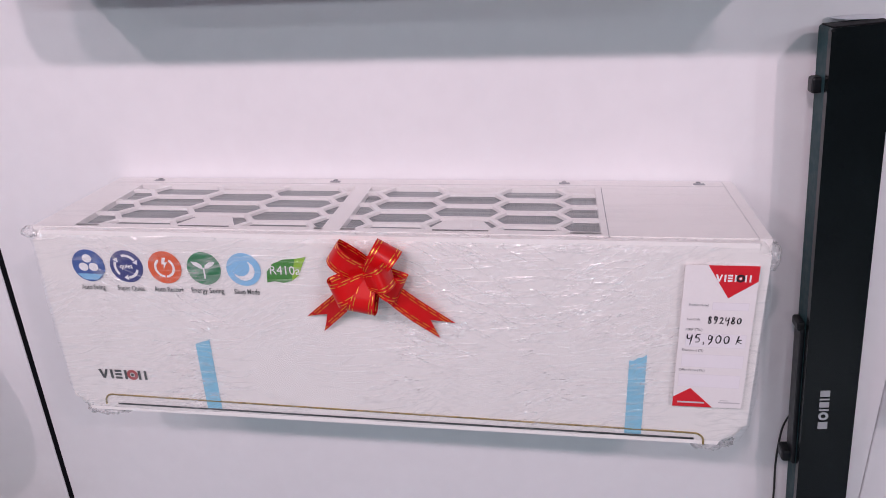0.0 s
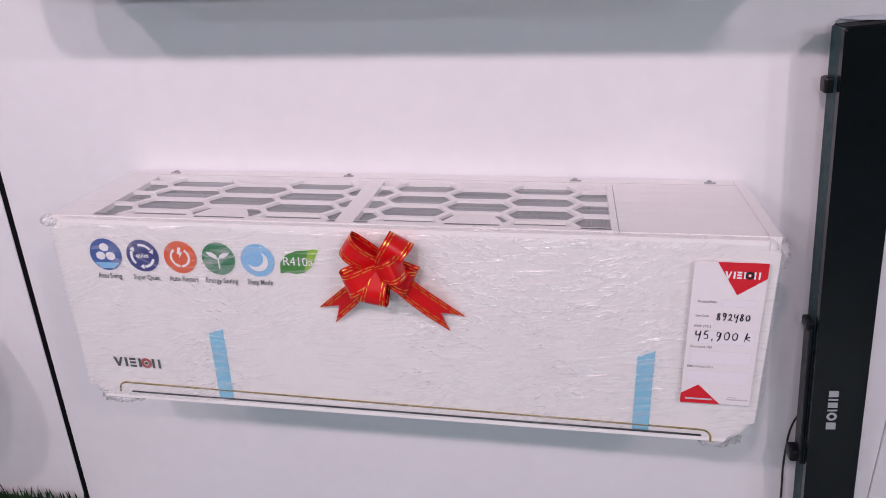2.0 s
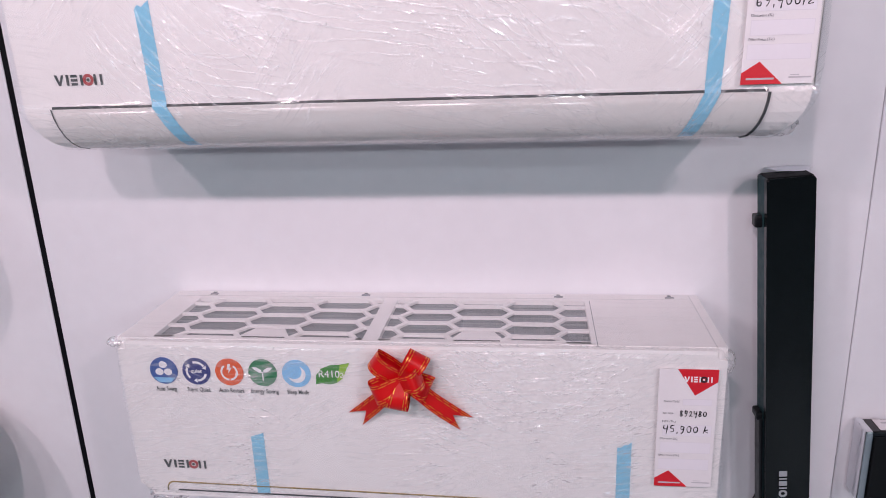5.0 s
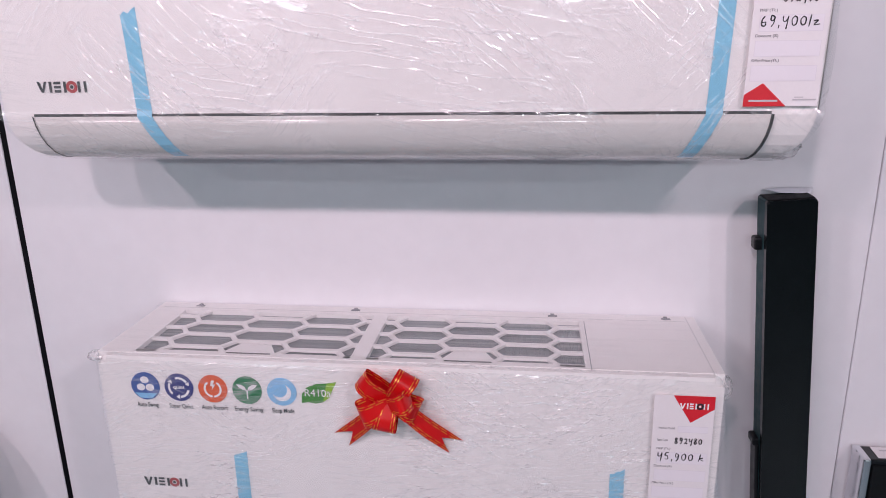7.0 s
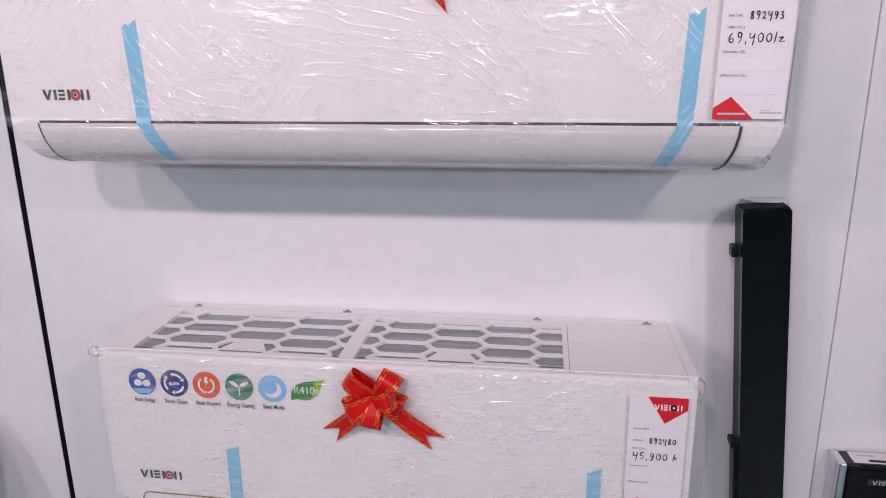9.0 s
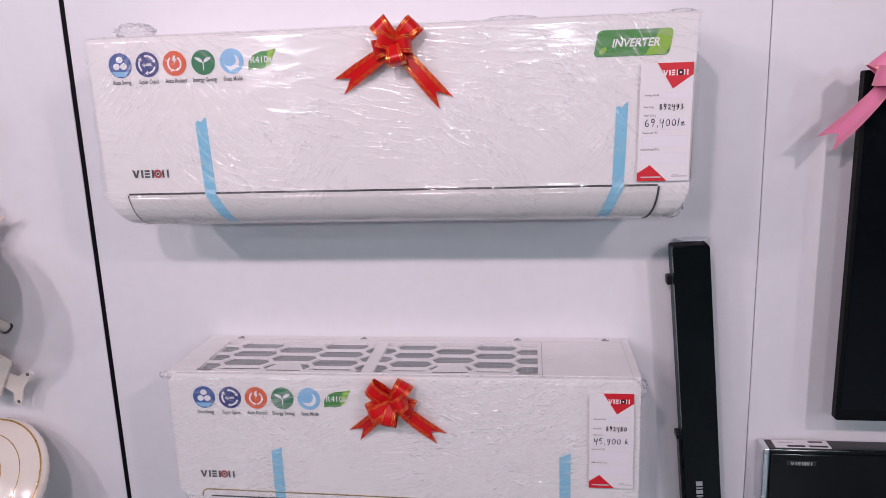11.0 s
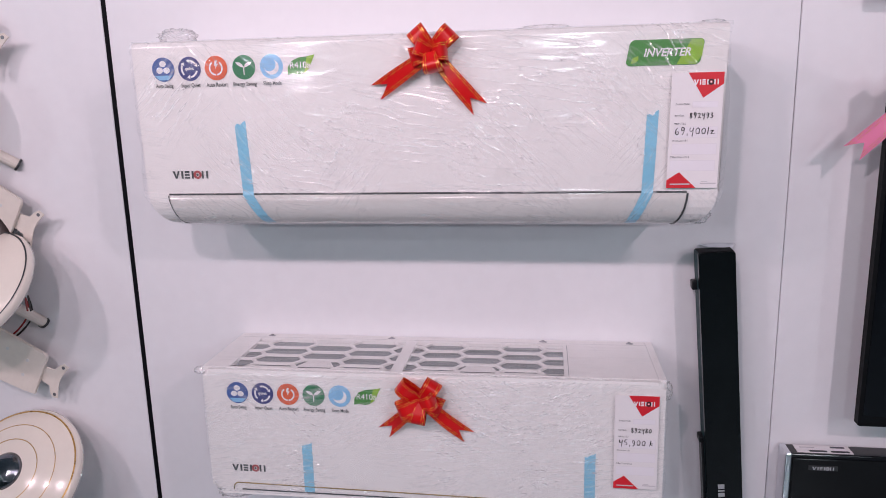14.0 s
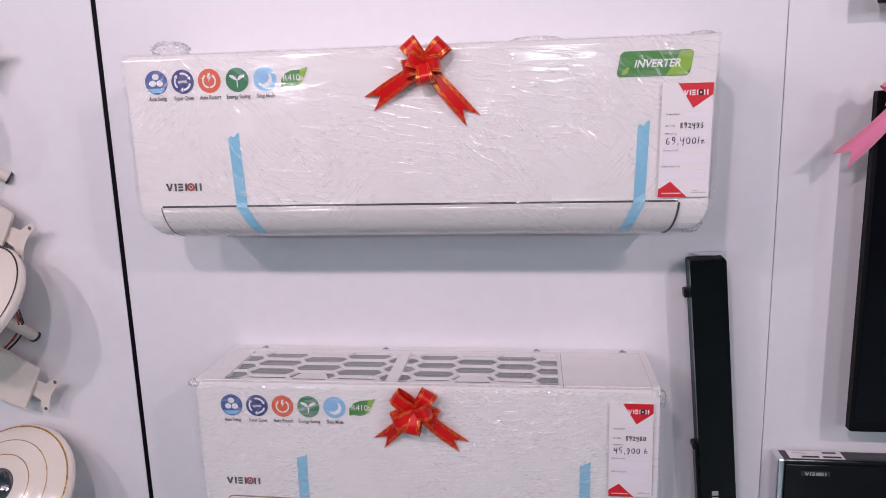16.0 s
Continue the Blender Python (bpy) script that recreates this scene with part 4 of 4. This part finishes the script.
for z in (-0.20, -0.75):
    part("wall_bracket", leaned(box(-0.020, 0.018, 0.9695, WALL, z - 0.03, z + 0.03, 0.002)), BLACKPL, bar)
part("bracket_clip", leaned(box(-0.047, -0.030, 0.945, 0.965, -0.080, -0.060, 0.003)), BLACKPL, bar, "black rubber clip")
part("side_rail", leaned(box(-0.042, -0.0345, 0.938, 0.968, -0.64, -0.408, 0.003)), BLACKPL, bar)
part("rail_knob", leaned(box(-0.046, -0.0345, 0.940, 0.968, -0.412, -0.398, 0.003)), BLACKPL, bar)
part("rail_knob", leaned(box(-0.054, -0.0345, 0.944, 0.970, -0.640, -0.620, 0.004)), BLACKPL, bar)
lg = bmesh.new()
for k, (a, b) in enumerate(((0.0, 0.0105), (0.0135, 0.0165), (0.0195, 0.0285), (0.0315, 0.0345), (0.0535, 0.0655))):
    flat([[(-0.0150, -0.498 - b), (-0.0020, -0.498 - b), (-0.0020, -0.498 - a), (-0.0150, -0.498 - a)]], 0.9220, lg)
arc_band(-0.0085, -0.5415, 0.0032, 0.0070, 0, 360, 0.9220, lg, 20)
part("maker_mark", leaned(lg), SILVER, bar, "silver maker's mark")
cable = thing("cable", (0.40, 0.988, 0.40), "thin black cable hanging beside the soundbar", "cable")
part("wire", tube(curve_points([(0.425, 0.972, 0.80), (0.409, 0.984, 0.785), (0.398, 0.990, 0.75), (0.397, 0.991, 0.68), (0.403, 0.991, 0.60), (0.41, 0.991, 0.40)]), 0.0016, 6), WIREK, cable)


def curled_sheet(name, corners, lift, label):
    """A slightly curled thin packing sheet."""
    bm = bmesh.new()
    a, b, c, d = (Vector(p) for p in corners)
    g = [[bm.verts.new(a.lerp(b, i / 8).lerp(d.lerp(c, i / 8), j / 6) + Vector((0, 0, lift * math.sin(math.pi * i / 8) * (j / 6)))) for i in range(9)] for j in range(7)]
    for p, q in zip(g, g[1:]):
        for k in range(8):
            bm.faces.new((p[k], p[k + 1], q[k + 1], q[k]))
    geo = bmesh.ops.extrude_face_region(bm, geom=list(bm.faces))
    for v in [e for e in geo["geom"] if isinstance(e, bmesh.types.BMVert)]:
        v.co.z += 0.0006
    ob = thing(name, corners[0], label, "packing sheet")
    part("sheet", bm, PAPERLIT, ob, smooth=True)


curled_sheet("packing_sheet", ((0.380, 0.960, 1.3645), (0.424, 0.957, 1.3650), (0.438, 0.99, 1.3660), (0.366, 0.99, 1.3640)), 0.002, "curled white packing sheet on top of the soundbar")

# ---- turf on a low plinth under the fans ----
plinth = thing("display_plinth", (-1.4, 0.86, 0.0), "low white display plinth against the wall", "plinth")
part("plinth_body", box(-1.95, -0.872, 0.72, 0.992, 0.0, 0.445, 0.004), WHITE, plinth)
part("kick_board", box(-1.93, -0.89, 0.712, 0.719, 0.0, 0.08, 0.001), BLACKPL, plinth)
turf = bmesh.new()
box(-1.945, -0.876, 0.724, 0.990, 0.4455, 0.453, 0.002, turf)
dice = random.Random(12)
for k in range(7000):
    x, y = dice.uniform(-1.945, -0.876), dice.uniform(0.724, 0.988)
    tall = 0.018 + 0.022 * dice.random() + 0.006 * noise.noise(Vector((x * 30, y * 30, 0)))
    a, lean = dice.uniform(0, 6.283), dice.uniform(0, 0.014)
    u = Vector((math.cos(a), math.sin(a), 0)) * 0.0016
    foot, tip = Vector((x, y, 0.452)), Vector((x - lean * math.sin(a), y + lean * math.cos(a) - 0.002, 0.452 + tall))
    mid = foot.lerp(tip, 0.55) + Vector((0, 0, 0.002))
    v = [turf.verts.new(p) for p in (foot - u, foot + u, mid + u * 0.8, mid - u * 0.8, tip)]
    turf.faces.new(v[:4]), turf.faces.new((v[3], v[2], v[4]))
tagged(part("artificial_grass", turf, TURF), "dark green artificial grass on a low plinth", "artificial grass", kind="stuff")

# ---- televisions and the lying soundbar ----


def television(x0, x1, z0, z1, label):
    tv = thing("television", ((x0 + x1) / 2, WALL, z0), label, "television", "televisions")
    part("back_shell", box(x0 + 0.02, x1 - 0.02, 0.932, 0.980, z0 + 0.03, z1 - 0.03, 0.008), BLACKPL, tv)
    part("bezel", prism(rounded(x0, x1, z0, z1, (0.004,) * 4), 0.917, 0.935, 0.002, 2), BEZEL, tv)
    part("screen", box(x0 + 0.008, x1 - 0.008, 0.9158, 0.918, z0 + 0.022, z1 - 0.008), BLACKGL, tv, "switched-off glossy black screen")
    part("wall_mount", box((x0 + x1) / 2 - 0.2, (x0 + x1) / 2 + 0.2, 0.979, WALL, (z0 + z1) / 2 - 0.1, (z0 + z1) / 2 + 0.1), BLACKPL, tv)
    return tv


television(0.674, 1.882, 1.010, 1.682, "switched-off black flat television on the white wall")
television(0.667, 1.875, 1.837, 2.515, "switched-off black television hung higher up the wall")
bow((0.710, 0.902, 1.668), ((-0.030, 0.034, 0.030, 0.004, 0.2), (0.036, 0.036, 0.030, 0.004, -0.2), (-0.034, 0.004, 0.036, 0.014, 0.25), (0.034, 0.0, 0.036, 0.014, -0.25), (0.002, -0.026, 0.040, 0.018, 0.1)),
    ((-0.092, -0.105, 0.012, 0.9), (0.075, -0.10, 0.010, 0.9)), 0.036, PINK, "pink ribbon bow with copper lines on the television's corner", "ribbon bows")
lay = thing("soundbar", (1.0, 0.97, 0.795), "black soundbar with chrome ends lying along the wall", "soundbar", "soundbars")
part("housing", box(0.562, 1.50, 0.946, 0.990, 0.799, 0.930, 0.003), BLACKGL, lay)
part("front_grille", box(0.567, 1.495, 0.9425, 0.947, 0.804, 0.921, 0.002), CLOTH, lay)
for x in (0.5560, 1.50):
    part("end_cap", box(x - 0.004, x + 0.008, 0.9415, 0.991, 0.797, 0.932, 0.003), CHROME, lay, "chrome end cap")
part("name_plate", box(0.598, 0.656, 0.9415, 0.943, 0.896, 0.907, 0.0006), DARK, lay)
mark(0.605, 0.9408, 0.8975, 0.043, 0.0075, lay, SILVER, SILVER)
st2 = part("top_label", box(0.578, 0.688, 0.952, 0.985, 0.9302, 0.9312), CARD, lay, "white label with dark print")
for a, b in ((0.603, 0.638), (0.646, 0.682)):
    part("label_bar", box(a, b, 0.955, 0.962, 0.9312, 0.9316), INK, st2)
part("label_bar", box(0.650, 0.678, 0.974, 0.981, 0.9312, 0.9316), PRINT, st2)
part("label_bar", box(0.588, 0.618, 0.972, 0.976, 0.9312, 0.9316), PALEPRINT, st2)


# ---- ceiling fans shown on the wall ----
def lathe(profile, m, seg=48):
    bm = bmesh.new()
    rows = [[bm.verts.new((r * math.cos(2 * math.pi * k / seg), r * math.sin(2 * math.pi * k / seg), z)) for k in range(seg)] for r, z in profile]
    for p, q in zip(rows, rows[1:]):
        for k in range(seg):
            bm.faces.new((p[k], p[(k + 1) % seg], q[(k + 1) % seg], q[k]))
    bm.faces.new(rows[0]), bm.faces.new(rows[-1][::-1])
    bmesh.ops.transform(bm, matrix=m, verts=bm.verts)
    return bm


def hoop(r, z, tube_r, m, seg=64):
    bm = bmesh.new()
    rings = [[bm.verts.new(((r + tube_r * math.cos(a)) * math.cos(t), (r + tube_r * math.cos(a)) * math.sin(t), z + 0.6 * tube_r * math.sin(a))) for a in (0, 1.57, 3.14, 4.71)] for t in np.linspace(0, 2 * math.pi, seg, endpoint=False)]
    for i in range(seg):
        p, q = rings[i], rings[(i + 1) % seg]
        for k in range(4):
            bm.faces.new((p[k], p[(k + 1) % 4], q[(k + 1) % 4], q[k]))
    bmesh.ops.transform(bm, matrix=m, verts=bm.verts)
    return bm


def dome(t, r, h):
    return h * (1 - (t / r) ** 2.4)


def ceiling_fan(centre, foot, r, lines, line_mat, cap, arms, label, wires=False):
    """Motor cover facing outwards on a rod that slants up from the wall; arms are the blade irons lying near the wall."""
    c, f = Vector(centre), Vector(foot)
    axis = (c - f).normalized()
    m = Matrix.Translation(c) @ axis.to_track_quat("Z", "Y").to_matrix().to_4x4()
    fan = thing("ceiling_fan", foot, label, "fan", "ceiling fans")
    h = r * 0.26
    prof = [(0.002, h)] + [(r * t, dome(r * t, r, h)) for t in np.linspace(0.08, 0.97, 14)] + [(r, -0.006), (r * 0.985, -0.016), (r * 0.9, -0.028), (r * 0.62, -0.040), (r * 0.55, -0.06), (0.03, -0.066)]
    cover = part("motor_cover", lathe(prof, m), CREAM, fan, "glossy cream motor cover with fine rings", True)
    for t in lines:
        part("pinstripe", hoop(r * t, dome(r * t, r, h) + 0.0002, 0.0022 if t > 0.9 else 0.0010, m), line_mat, cover)
    if cap:
        part("chrome_cap", lathe([(0.002, h + 0.010)] + [(r * cap * t, h + 0.010 - 0.012 * t ** 3) for t in (0.3, 0.6, 0.85, 1.0)], m, 32), CRUMPLE, cover, "dented chrome cap", True)
    part("down_rod", tube([f + axis * 0.004, c - axis * 0.05], 0.0125, 14), CREAMPL, fan)
    part("rod_collar", tube([f - axis * 0.001, f + axis * 0.004], 0.0150, 18), LINEK, fan)
    for x, z, angle, length, tint in arms:
        blade_iron(fan, x, z, angle, length, tint)
    if wires:
        for off, mat in ((0.0, WIREK), (0.008, WIRER)):
            part("wire", tube(curve_points([c - axis * 0.03 + Vector((0.10 - off, 0, -0.04)), f + Vector((-0.005 - off, -0.035, 0.075)), f + Vector((-0.008 - off, -0.03, 0.02 + off)), f + Vector((-0.07, -0.035, -0.035 + off)), f + Vector((-0.15, -0.05, -0.05))]), 0.0022, 6), mat, fan)
    return fan


def blade_iron(fan, x, z, angle, length, tint):
    """Stamped steel blade holder: broad plate, narrow neck and a flared tip with two holes. x, z: the tip's middle."""
    m = Matrix.Translation((x, 0, z)) @ pose(0, 0, 0, 0, -angle, 0)
    k = 0.055
    arc = lambda cx, cz, r, a0, a1, n: [(cx + r * math.cos(radians(a0 + (a1 - a0) * i / n)), cz + r * math.sin(radians(a0 + (a1 - a0) * i / n))) for i in range(n + 1)]
    tip = [(0.018, -k * 0.80), (0.006, -k * 0.86), (-0.004, -k * 0.70), (-0.010, -k * 0.40), (-0.040, -k * 0.34), (-0.040, k * 0.34), (-0.010, k * 0.40), (-0.002, k * 0.70), (0.006, k * 0.86), (0.020, k * 0.80), (0.012, k * 0.35), (0.009, 0), (0.012, -k * 0.35)]
    bm = prism(tip, 0.948, 0.9505, 0.0006, 1)
    bmesh.ops.transform(bm, matrix=m, verts=bm.verts)
    iron = part("blade_iron", bm, CREAMPL, fan, "cream stamped steel blade holder")
    plate = [(-0.034, -k)] + arc(-0.044, k - 0.012, 0.012, 0, 90, 4) + [(-length, k * 1.25), (-length, -k * 1.25), (-0.06, -k * 1.05)]
    bm = prism(plate, 0.938, 0.946, 0.002, 2)
    bmesh.ops.transform(bm, matrix=m, verts=bm.verts)
    part("plate", bm, CREAMPL if not tint else BROWN, iron)
    for dz in (-k * 0.68, k * 0.68):
        bm = disc(0.008, dz, 0.0042, 0.9474, 0.0005, 14)
        bmesh.ops.transform(bm, matrix=m, verts=bm.verts)
        part("screw_hole", bm, HOOK, iron)
    for a, b in ((-0.075, 0.02), (-0.075, -0.02), (-0.13, 0.025)):
        bm = disc(a, b, 0.004, 0.9372, 0.001, 12)
        bmesh.ops.transform(bm, matrix=m, verts=bm.verts)
        part("rivet", bm, GREYPL, iron)


ceiling_fan((-1.300, 0.86, 1.680), (-1.145, 0.993, 1.543), 0.13, (0.95, 0.57), LINEK, 0, ((-1.130, 1.792, -29, 0.24, 0),), "cream ceiling fan motor on a rod from the wall")
ceiling_fan((-1.178, 0.850, 1.292), (-1.138, 0.993, 1.165), 0.140, (0.955, 0.57, 0.27), LINEK, 0, ((-1.104, 1.405, -28, 0.20, 0), (-1.094, 1.038, -26, 0.26, 0)), "cream ceiling fan motor with dark rings, mounted on the wall", True)
winding = thing("winding_cover", (-1.215, 0.93, 1.395), "dark brown varnished motor winding behind the fan cover", "motor winding")
part("shell", lathe([(0.002, 0.02), (0.05, 0.018), (0.068, 0.010), (0.074, -0.004), (0.070, -0.02)], Matrix.Translation((-1.215, 0.925, 1.395)) @ pose(0, 0, 0, 70, 0, 20)), BROWN, winding, smooth=True)
part("band", hoop(0.074, 0.002, 0.006, Matrix.Translation((-1.215, 0.925, 1.395)) @ pose(0, 0, 0, 70, 0, 20)), LINEK, winding)
ceiling_fan((-1.155, 0.850, 0.842), (-1.150, 0.993, 0.715), 0.158, (0.935, 0.70, 0.47), LINEG, 0.27, (), "cream ceiling fan motor with gold rings and chrome cap")
